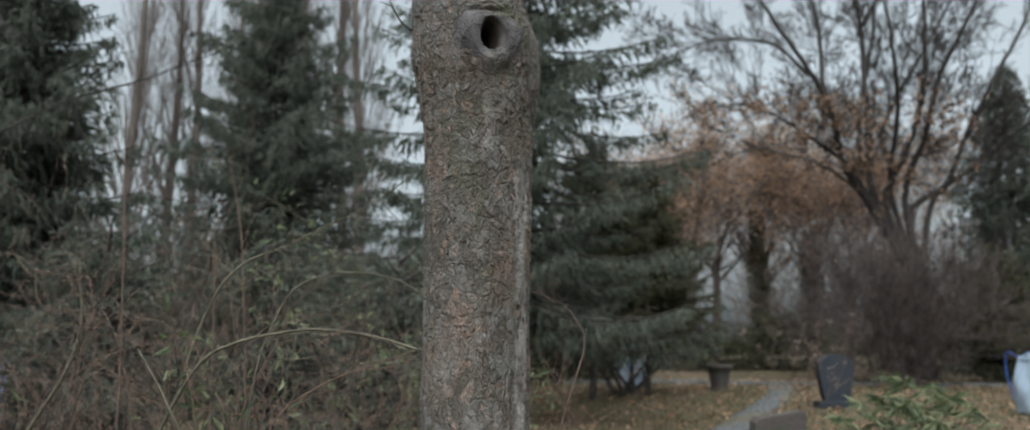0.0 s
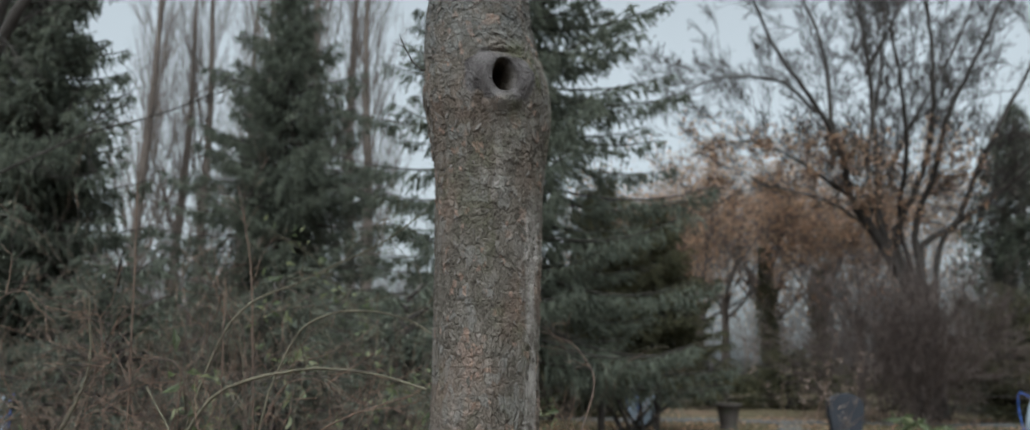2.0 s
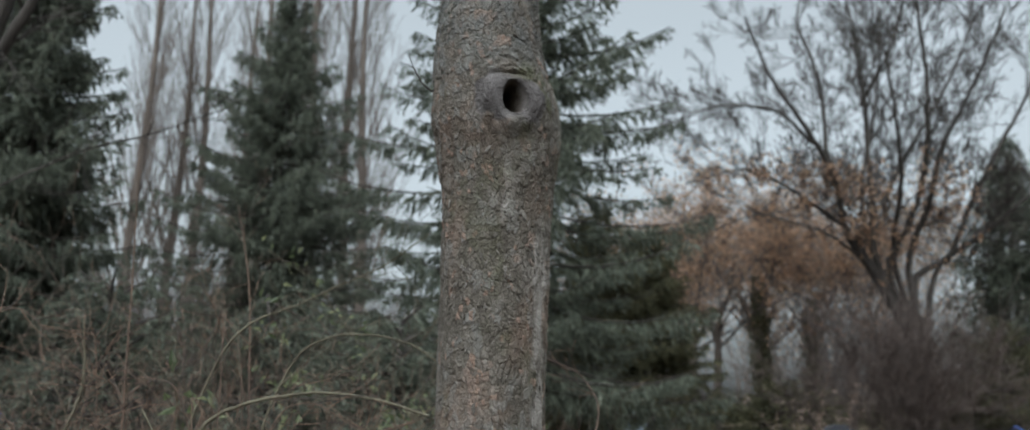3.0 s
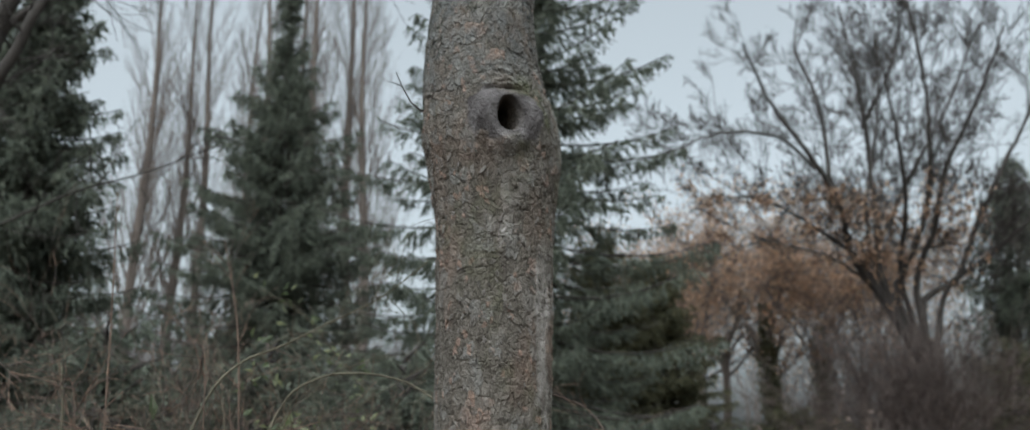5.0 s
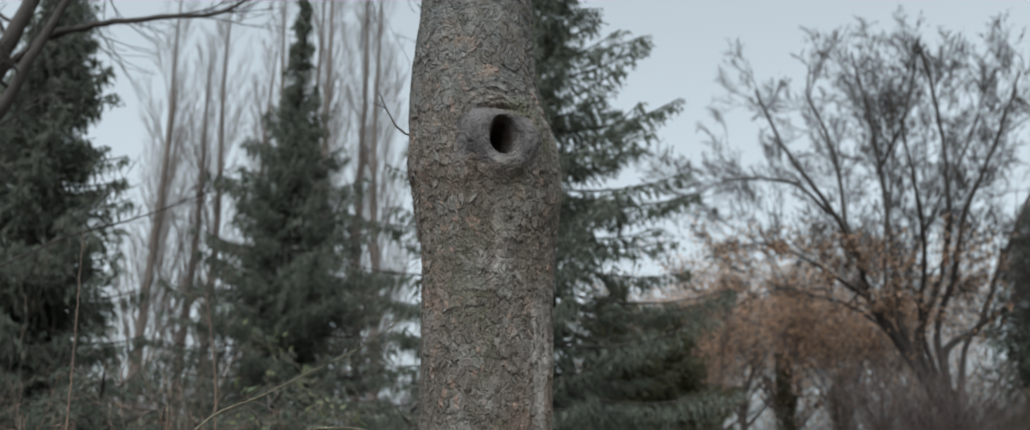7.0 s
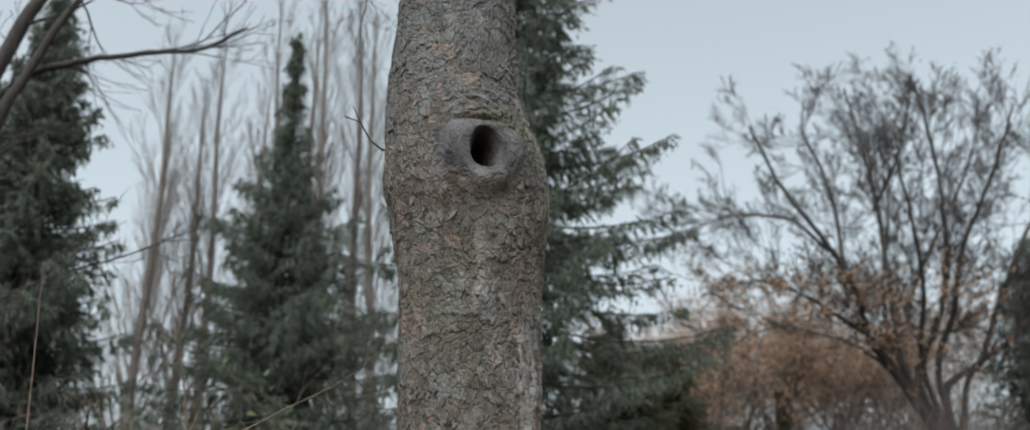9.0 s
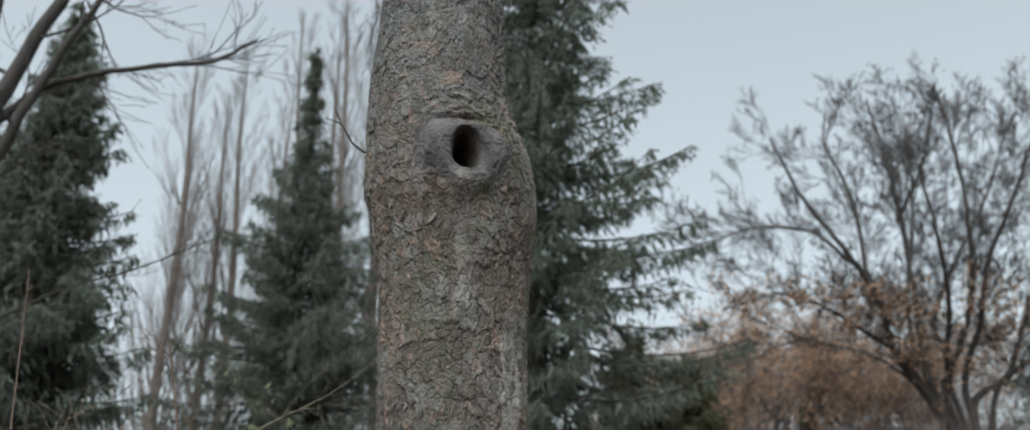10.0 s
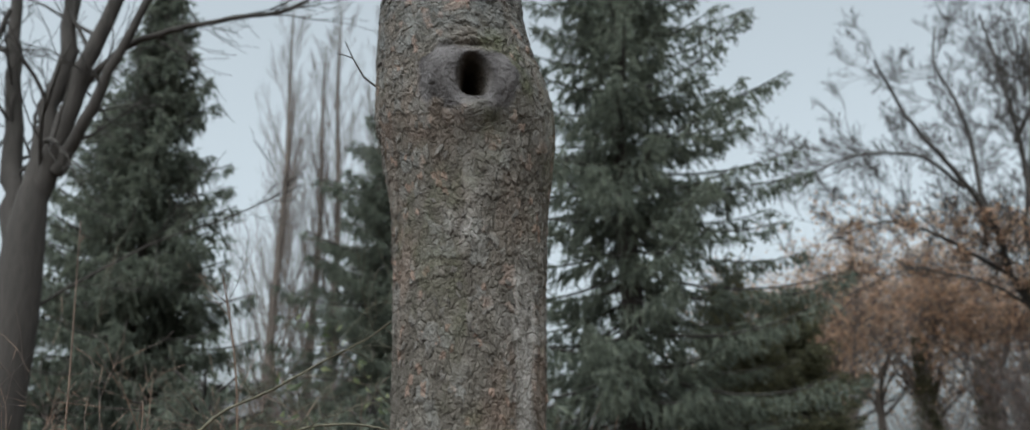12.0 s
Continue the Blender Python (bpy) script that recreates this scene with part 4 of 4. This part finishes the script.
# ---- thicket of bare twigs beside the trunk ----
for s, (bx, by, h, n) in enumerate(((-0.75, 3.9, 1.35, 14), (-1.35, 3.6, 1.3, 14), (-1.0, 4.6, 1.5, 14), (-1.9, 4.4, 1.5, 16), (-2.6, 4.2, 1.55, 14), (-2.2, 5.4, 1.7, 16), (-0.5, 5.2, 1.4, 12), (-3.9, 5.6, 1.6, 12), (-1.2, 6.6, 1.7, 14), (-2.4, 7.2, 1.9, 14), (-4.9, 8.4, 1.8, 12), (-0.3, 7.6, 1.6, 12), (-4.6, 6.8, 1.9, 14))):
    bush("bramble", 80 + s, bx, by, h, 1.2, int(n * 0.8), "tangled thicket of bare reddish-brown twigs", M_TWIG, "shrub", 2, 5, 0, None, 0.0045, -0.05, 0.05, "brambles", 0.001, 0.17)


def arching(label, pts, r0, r1, seed, mat, kids=8, reach=0.35):
    x, y, z = pts[0]
    ob = empty("branch", x, y, z, label, "branch", "arching branches")
    limb(ob, [(a - x, b - y, c - z) for a, b, c in pts], r0, r1, seed, kids, reach, 1, "stem", mat, 0.0008, None, 0.0017)
    return ob


arching("tall straight reddish stalk rising over the thicket", ((-1.30, 3.7, 0.0), (-1.31, 3.7, 0.8), (-1.315, 3.7, 1.4), (-1.33, 3.7, 1.9), (-1.35, 3.7, 2.32)), 0.006, 0.0015, 1, M_TWIG, 3, 0.05)
arching("arching lichen-grey branch that ends at the trunk", ((-1.15, 3.35, 0.0), (-1.12, 3.32, 0.9), (-0.9, 3.3, 1.35), (-0.75, 3.3, 1.41), (-0.55, 3.3, 1.45), (-0.33, 3.28, 1.43), (-0.16, 3.22, 1.38)), 0.0072, 0.0045, 2, M_STEM, 10, 0.35)
arching("pale forked branch rising towards the trunk", ((-1.2, 3.8, 0.0), (-1.15, 3.8, 1.2), (-1.0, 3.8, 1.61), (-0.89, 3.8, 1.72), (-0.75, 3.8, 1.77), (-0.55, 3.8, 1.87), (-0.39, 3.78, 1.94), (-0.22, 3.75, 2.07)), 0.0065, 0.002, 3, M_STEM, 12, 0.3)
arching("thin pale branch bowed over beside the trunk", ((-0.9, 3.6, 0.0), (-0.8, 3.6, 1.3), (-0.67, 3.6, 1.6), (-0.53, 3.6, 1.66), (-0.38, 3.6, 1.66), (-0.26, 3.6, 1.63), (-0.17, 3.58, 1.57)), 0.005, 0.003, 4, M_STEM, 8, 0.3)
arching("crooked grey branch among the brambles", ((-1.9, 3.9, 0.0), (-1.85, 3.9, 0.9), (-1.62, 3.9, 1.25), (-1.55, 3.9, 1.45), (-1.58, 3.9, 1.72)), 0.011, 0.004, 5, M_STEM, 8, 0.4)
arching("thin twig of the thicket with red buds", ((-0.95, 4.2, 0.0), (-0.98, 4.2, 1.3), (-1.02, 4.2, 1.9), (-1.1, 4.2, 2.25)), 0.006, 0.002, 6, M_TWIG, 9, 0.3)
arching("bent bramble shoot with fine thorns", ((-0.75, 3.15, 0.0), (-0.8, 3.2, 0.9), (-0.98, 3.2, 1.25), (-1.08, 3.25, 1.38)), 0.006, 0.003, 7, M_STEM, 6, 0.3)
arching("bent bramble shoot with fine thorns", ((-0.9, 3.3, 0.0), (-0.72, 3.3, 0.9), (-0.62, 3.25, 1.18), (-0.4, 3.2, 1.3), (-0.2, 3.2, 1.36)), 0.005, 0.002, 8, M_TWIG, 8, 0.25)
arching("thin dark twig hanging beside the trunk", ((0.2, 3.25, 0.6), (0.3, 3.35, 1.1), (0.42, 3.5, 1.42), (0.34, 3.6, 1.55), (0.2, 3.65, 1.6)), 0.004, 0.0015, 9, M_TWIG, 7, 0.2)
arching("thin reddish twig beside the trunk's foot", ((0.6, 3.5, 0.5), (0.45, 3.4, 0.95), (0.33, 3.35, 1.2), (0.25, 3.3, 1.36)), 0.004, 0.0015, 10, M_TWIG, 7, 0.2)

# thin reddish canes that arch through the near thicket
rng = np.random.default_rng(71)
for k in range(18):
    x0, y0, h = rng.uniform(-1.9, -0.35), rng.uniform(3.2, 4.1), rng.uniform(1.15, 1.75)
    dx, dy = rng.uniform(-0.35, 0.6), rng.uniform(-0.15, 0.15)
    arching("thin reddish bramble cane arching through the thicket", [(x0 + dx * u**2, y0 + dy * u, h * math.sin(u * 1.9) * (1 if u < 0.8 else 0.985)) for u in (0.0, 0.25, 0.5, 0.7, 0.85, 1.0)], rng.uniform(0.0024, 0.0036), 0.0011, 400 + k, M_TWIG, 9, 0.28)

# evergreen sprigs and dark undergrowth behind the brambles
bush("evergreen_shrub", 95, -1.05, 4.2, 1.3, 0.5, 5, "evergreen shrub with narrow pale-green leaves", M_STEM, "shrub", 1, 4, 160, M_LEAF, 0.006, 0.0, 0.09, "evergreen shrubs", 0.002)
bush("evergreen_shrub", 96, -0.55, 6.2, 1.5, 0.7, 8, "evergreen shrub with yellowish-green leaves", M_STEM, "shrub", 2, 4, 900, M_LEAF, 0.006, 0.0, 0.07, "evergreen shrubs", 0.002)
bush("evergreen_shrub", 97, 0.55, 4.0, 0.75, 0.3, 5, "small evergreen sprig with glossy green leaves", M_TWIG, "shrub", 1, 3, 60, M_LEAF, 0.004, 0.0, 0.06, "evergreen shrubs", 0.002)
for s, (bx, by, h) in enumerate(((-6.0, 9.6, 2.2), (-4.2, 10.5, 2.4), (-2.6, 11.0, 2.2), (-1.2, 11.6, 2.0), (-7.8, 10.5, 2.4))):
    spruce("yew", 120 + s, bx, by, h, ((0.1, 1.0), (1.0, 1.1), (h - 0.2, 0.35)), "dark dense yew bush behind the brambles", 0.1, M_NEEDLE, 0.7, 0.3, 1.4)
bush("young_tree", 131, 2.6, 20.8, 1.9, 1.6, 9, "cluster of dark bare stems under the yew", M_LIMB, "shrub", 1, 4, 0, None, 0.05, 0.06, 0.05, "bare shrubs", 0.008)
for s, (bx, by, h) in enumerate(((-9.8, 24, 3.6), (-8.0, 25, 3.4), (-2.6, 24, 3.2), (-11.8, 22, 3.8), (-3.6, 27, 3.6), (-0.6, 23, 3.4), (1.2, 24.5, 3.2), (-13.5, 27, 4.2), (-10.8, 28, 4.4), (-8.6, 29, 4.2))):
    bush("hazel", 150 + s, bx, by, h * 0.8, 2.2, 26, "bare brown hazel shrub between the conifers", M_PURPLE, "shrub", 2, 5, 0, None, 0.018, 0.02, 0.08, "bare shrubs", 0.006)
    spruce("yew", 160 + s, bx + 0.6, by + 1.5, 2.6, ((0.1, 1.3), (1.0, 1.4), (2.4, 0.5)), "dark yew bush between the conifers", 0.1, M_THUJA, 0.5, 0.3, 1.8)
for s, (bx, by, h) in enumerate(((6.0, 31, 1.6), (8.6, 31.5, 1.7), (13.5, 32, 2.0), (16.5, 30, 2.6), (4.0, 32, 1.8))):
    spruce("hedge_bush", 140 + s, bx, by, h, ((0.1, 1.4), (0.8, 1.5), (h - 0.2, 0.6)), "low dark evergreen bush behind the lawn", 0.1, M_THUJA, 0.5, 0.2, 1.8)


# ---- rhododendron ----
def rhododendron(x, y, height, seed):
    rng = np.random.default_rng(seed)
    ob = empty("rhododendron", x, y, ground_z(x, y), "rhododendron bush with whorls of drooping leathery leaves", "shrub", "evergreen shrubs")
    P, D, L, W = [], [], [], []
    for i in range(80):
        a, rr = rng.uniform(0, 2 * np.pi), math.sqrt(rng.uniform(0, 1))
        tx, ty = 0.62 * rr * math.cos(a), 0.5 * rr * math.sin(a)
        tzz = height * (1.0 - 0.45 * rr**2) * rng.uniform(0.62, 1.0)
        segs = []
        pts = wander(rng, (tx * 0.15, ty * 0.15, 0), np.array((tx, ty, tzz)) / np.linalg.norm((tx, ty, tzz)), math.hypot(math.hypot(tx, ty), tzz), 6, 0.06, 0.01)
        for k in range(6):
            segs.append((*pts[k], *pts[k + 1], 0.008 - 0.0008 * k, 0.008 - 0.0008 * (k + 1)))
        under("stem", sticks("stem", segs, M_STEM, 5), ob)
        n = rng.integers(8, 13)
        for k in range(n):
            b = 2 * np.pi * k / n + rng.uniform(-0.2, 0.2)
            P.append(pts[-1]), D.append((math.cos(b), math.sin(b), rng.uniform(-1.1, 0.5))), L.append(rng.uniform(0.11, 0.165)), W.append(rng.uniform(0.03, 0.042))
        P.append(pts[-1]), D.append((0, 0, 1)), L.append(0.03), W.append(0.014)
    under("foliage", leaves("foliage", np.array(P), np.array(D), np.array(L), np.array(W), M_LEAF, 0.2, rng), ob)
    return ob


rhododendron(3.0, 7.0, 1.16, 7)
rhododendron(3.6, 7.1, 0.78, 8)

# ---- dry flower stalks ----
bush("dry_perennial", 98, 5.15, 16.8, 1.5, 0.2, 7, "withered tall perennial with pale brown seed heads", M_TWIG, "plant", 1, 3, 260, M_SEED, 0.005, 0.04, 0.08, "dry plants", 0.004)


# ---- gravestones ----
def bevelled(bm, width, segments=2):
    bmesh.ops.bevel(bm, geom=bm.edges[:], offset=width, segments=segments, profile=0.6, affect="EDGES", clamp_overlap=True)


def box(bm, sx, sy, sz, at=(0, 0, 0)):
    bmesh.ops.create_cube(bm, size=1.0, matrix=Matrix.Translation((at[0], at[1], at[2] + sz / 2)) @ Matrix.Diagonal((sx, sy, sz, 1)))


def extruded(outline, depth):
    """A bmesh slab from a closed outline in x and z."""
    bm = bmesh.new()
    vs = [bm.verts.new((x, -depth / 2, z)) for x, z in outline]
    face = bm.faces.new(vs)
    got = bmesh.ops.extrude_face_region(bm, geom=[face])
    bmesh.ops.translate(bm, vec=(0, depth, 0), verts=[q for q in got["geom"] if isinstance(q, bmesh.types.BMVert)])
    bmesh.ops.recalc_face_normals(bm, faces=bm.faces[:])
    return bm


def gravestone(x, y, w, h, mat, label, turn=0, shouldered=True):
    ob = empty("gravestone", x, y, ground_z(x, y) - 0.02, label, "gravestone", "gravestones")
    ob.matrix_basis = pose(x, y, ground_z(x, y) - 0.02, 0, 0, turn)
    bm = bmesh.new()
    box(bm, w * 1.1, 0.3, 0.14)
    bevelled(bm, 0.012)
    part("plinth", bm, mat, ob)
    if shouldered:
        top = [(0.5 * w * math.cos(a) * (1.0 if abs(math.cos(a)) < 0.95 else 0.97), h - 0.38 * w + 0.38 * w * math.sin(a)) for a in np.linspace(0, np.pi, 15)]
        outline = [(-0.34 * w, 0.13), (0.34 * w, 0.13), (0.48 * w, h - 0.55 * w), *top, (-0.48 * w, h - 0.55 * w)]
    else:
        outline = [(-0.5 * w, 0.13), (0.5 * w, 0.13), (0.5 * w, h - 0.02), (0.47 * w, h), (-0.42 * w, h - 0.05), (-0.5 * w, h - 0.09)]
    bm = extruded(outline, 0.16)
    bevelled(bm, 0.012)
    part("headstone", bm, mat, ob)
    return ob


gravestone(5.95, 17.9, 0.68, 0.98, M_STONE, "black polished granite gravestone with a rounded head", 8)
gravestone(2.27, 8.0, 0.42, 0.84, M_SLAB, "low weathered brown gravestone with a sloping top", 6, False)


# ---- sacks ----
def sack(x, y, w, h, label, seed, turn=0):
    """A slumped woven sack: bulging body with creases, open rim, and carrying straps."""
    rng = np.random.default_rng(seed)
    ob = empty("garden_sack", x, y, ground_z(x, y), label, "sack", "woven sacks")
    ob.matrix_basis = pose(x, y, ground_z(x, y), 0, 0, turn)
    n, m = 40, 26
    verts = []
    for j in range(m):
        t = j / (m - 1)
        for i in range(n):
            a = 2 * np.pi * i / n
            sq = 1 / max(abs(math.cos(a)), abs(math.sin(a))) ** 0.55
            r = 0.5 * w * sq * (0.86 + 0.16 * math.sin(np.pi * min(1, t * 1.1)) - 0.05 * t)
            r += 0.02 * math.sin(a * 5 + 7 * t + seed) + 0.014 * math.sin(a * 11 - 13 * t) + 0.02 * noise.noise((a * 2, t * 5, seed))
            verts.append((r * math.cos(a) + 0.05 * t * t, r * math.sin(a), h * t + 0.05 * t * math.sin(a * 2 + 1) * t))
    i = np.arange(n)
    f = np.stack([i, (i + 1) % n, (i + 1) % n + n, i + n], 1)
    faces = (f[None] + (np.arange(m - 1) * n)[:, None, None]).reshape(-1, 4)
    body = under("body", mesh_np("body", verts, faces, M_BAG, True), ob)
    sol = body.modifiers.new("thickness", "SOLIDIFY")
    sol.thickness = 0.006
    lid = [(0.45 * w * math.cos(a) * r + 0.04, 0.45 * w * math.sin(a) * r, h * 0.93 + 0.05 * (1 - r)) for r in (1.0, 0.6, 0.2) for a in np.arange(16) * np.pi / 8]
    k = np.arange(16)
    lf = np.concatenate([np.stack([k, (k + 1) % 16, (k + 1) % 16 + 16, k + 16], 1) + 16 * q for q in range(2)])
    under("filling", mesh_np("filling", lid, lf, M_BAG, True), ob)
    for s in (-1, 1):
        for q in (-1, 1):
            pts = [(0.42 * w * s, 0.4 * w * q, h * 0.25), (0.5 * w * s, 0.46 * w * q, h * 0.7), (0.5 * w * s, 0.47 * w * q, h * 1.0), (0.56 * w * s, 0.3 * w * q, h * 1.06), (0.5 * w * s, 0.1 * w * q, h * 0.98)]
            v, f = tube(pts, (0.009, 0.01, 0.01, 0.009, 0.008), 6)
            under("strap", mesh_np("strap", v, f, M_STRAP, True), ob, "blue woven carrying strap")
    return ob


sack(8.98, 16.46, 0.85, 0.98, "white woven plastic sack with blue straps on the lawn", 3, 10)
sack(-6.25, 11.5, 0.85, 0.98, "white woven plastic sack with blue straps behind brambles", 5, 30)
sack(3.0, 23.2, 0.6, 0.9, "white woven plastic sack behind the yew stems", 6, 20)


# ---- planter ----
def planter(x, y):
    ob = empty("stone_planter", x, y, ground_z(x, y), "dark stone planter bowl on a foot", "planter")
    for name, prof in (("foot", ((0.21, 0.0), (0.21, 0.05), (0.18, 0.07), (0.19, 0.1))), ("bowl", ((0.19, 0.09), (0.22, 0.3), (0.25, 0.48), (0.3, 0.5), (0.3, 0.57), (0.24, 0.57), (0.0, 0.53)))):
        n = 20
        verts = [(r * math.cos(a), r * math.sin(a), z) for r, z in prof for a in np.arange(n) * 2 * np.pi / n]
        i = np.arange(n)
        f = np.stack([i, (i + 1) % n, (i + 1) % n + n, i + n], 1)
        faces = (f[None] + (np.arange(len(prof) - 1) * n)[:, None, None]).reshape(-1, 4)
        under(name, mesh_np(name, verts, faces, M_SLAB, True), ob)
    return ob


planter(4.75, 22.2)


# ---- lawn: grass and fallen leaves ----
rng = np.random.default_rng(9)
n = 32000
q = np.stack([rng.uniform(-1, 16, n), 8 + 17 * rng.uniform(0, 1, n) ** 1.2], 1)
base = np.array([(a, b, ground_z(a, b) - 0.004) for a, b in q])
tagged(new("grass", leaves("grass", base, np.stack([rng.normal(0, 0.45, n), rng.normal(0, 0.45, n), np.ones(n)], 1), rng.uniform(0.03, 0.09, n), np.full(n, 0.018), M_BLADE, 0.1, rng)), "short yellowed winter grass", "grass", "", "stuff")
n = 9000
q = np.stack([rng.uniform(-6, 16, n), 3 + 23 * rng.uniform(0, 1, n)], 1)
base = np.array([(a, b, ground_z(a, b) + 0.02) for a, b in q])
tagged(new("fallen_leaves", leaves("fallen_leaves", base, np.stack([rng.normal(0, 1, n), rng.normal(0, 1, n), rng.normal(0, 0.25, n)], 1), rng.uniform(0.05, 0.11, n), rng.uniform(0.03, 0.07, n), M_DRYLEAF, 0.3, rng)), "brown fallen leaves scattered on the lawn", "leaves", "", "stuff")

# ---- leaf-covered soil under the brambles ----
bx, by = np.linspace(-12, 0.6, 60), np.linspace(-6, 13.5, 80)
bv = np.array([(a + 0.25 * noise.noise((b * 0.7, 1, 0)) * (a > 0.4), b, ground_z(a, b) + 0.03 + 0.03 * noise.noise((a * 2, b * 2, 3)) - 0.12 * max(0, a + 0.3 * noise.noise((b, 5, 0))) ** 2 - 0.05 * max(0, -4 - b + noise.noise((a, 7, 0))) - 0.05 * max(0, -10 - a + noise.noise((b, 9, 0)))) for b in by for a in bx])
bi = (np.arange(79)[:, None] * 60 + np.arange(59)[None]).ravel()
tagged(new("soil_bed", mesh_np("soil_bed", bv, np.stack([bi, bi + 1, bi + 61, bi + 60], 1), M_SOIL, True)), "dark soil bed covered with rotting leaf litter", "soil", "", "structure")

# ---- far woods that close the view ----
segs = []
for i in range(90):
    a = rng.uniform(-0.75, 0.75)
    d = rng.uniform(52, 75)
    x, y = d * math.sin(a), d * math.cos(a)
    for k in range(3):
        branching(rng, (x + rng.normal(0, 0.6), y, 1.0), (rng.normal(0, 0.12), 0, 1), rng.uniform(3, 8), 0.06, 2, segs, 0.4, 0.05, 4, 0.08, None, 0.5, 0.012)
tagged(new("far_woods", sticks("far_woods", segs, M_FARBARK, 3)), "bare grey-brown woods in the distance", "woods", "", "stuff")
n = 18000
a, d = rng.uniform(-0.8, 0.8, n), rng.uniform(44, 58, n)
hh = 0.9 + 1.9 * rng.uniform(0, 1, n) ** 1.3 * (0.6 + 0.4 * np.sin(a * 37) * np.sin(a * 13 + 1))
base = np.stack([d * np.sin(a), d * np.cos(a), 1.0 + hh - 0.9], 1)
tagged(new("far_thicket", leaves("far_thicket", base, rng.normal(0, 1, (n, 3)) + np.array([0, 0, 0.8]), rng.uniform(0.25, 0.6, n), rng.uniform(0.1, 0.25, n), M_THUJA, 0.3, rng)), "dark evergreen thicket in the distance", "thicket", "", "stuff")


# ---- loose bark flakes on the hollow tree ----
def flake_mesh(seed):
    """A thin curled piece of bark with a ragged outline."""
    rng = np.random.default_rng(seed)
    n = 9
    a = np.arange(n) * 2 * np.pi / n + rng.uniform(-0.25, 0.25, n)
    r = rng.uniform(0.35, 1.3, n)
    x, y = 0.008 * r * np.cos(a), 0.018 * r * np.sin(a)
    z = 8 * x**2 - 0.06 * (y + 0.01)
    top = np.stack([x, y, z + 0.002], 1)
    low = np.stack([x * 0.97, y * 0.97, z - 0.0012], 1)
    verts = np.concatenate([top, low, [(0, 0, 0.0028)], [(0, 0, -0.001)]])
    i = np.arange(n)
    j = (i + 1) % n
    faces = np.concatenate([np.stack([i, j, np.full(n, 2 * n)], 1), np.stack([i, i + n, j + n], 1), np.stack([i, j + n, j], 1), np.stack([j + n, i + n, np.full(n, 2 * n + 1)], 1)])
    return mesh_np("bark_flake", verts, faces, M_FLAKE)


flakes = [flake_mesh(k) for k in range(10)]
rng = np.random.default_rng(12)
count = 0
while count < 260:
    a, z = rng.uniform(-1.5, 1.5), 1.0 + 1.85 * rng.uniform(0, 1)
    if math.hypot((a - 0.28) * 0.2, z - 2.31) < 0.13 or (z < 1.7 and rng.uniform() < 0.6):
        continue
    i, j = int(np.searchsorted(bark_z, z)), int(np.searchsorted(bark_a[:430], a))
    p = bark_p[i, j]
    ob = under("bark_flake", flakes[count % 10], hollow_tree)
    s = rng.uniform(0.4, 0.8)
    ob.matrix_basis = Matrix.Translation((p[0] + 0.001 * math.sin(a), p[1] - 0.001 * math.cos(a), p[2])) @ pose(0, 0, 0, 0, 0, math.degrees(a)) @ pose(0, 0, 0, 90 + rng.normal(0, 3), rng.normal(0, 4), 0) @ pose(0, 0, 0, 0, 0, rng.normal(0, 25)) @ Matrix.Diagonal((s, s * rng.uniform(0.8, 1.5), s, 1))
    count += 1
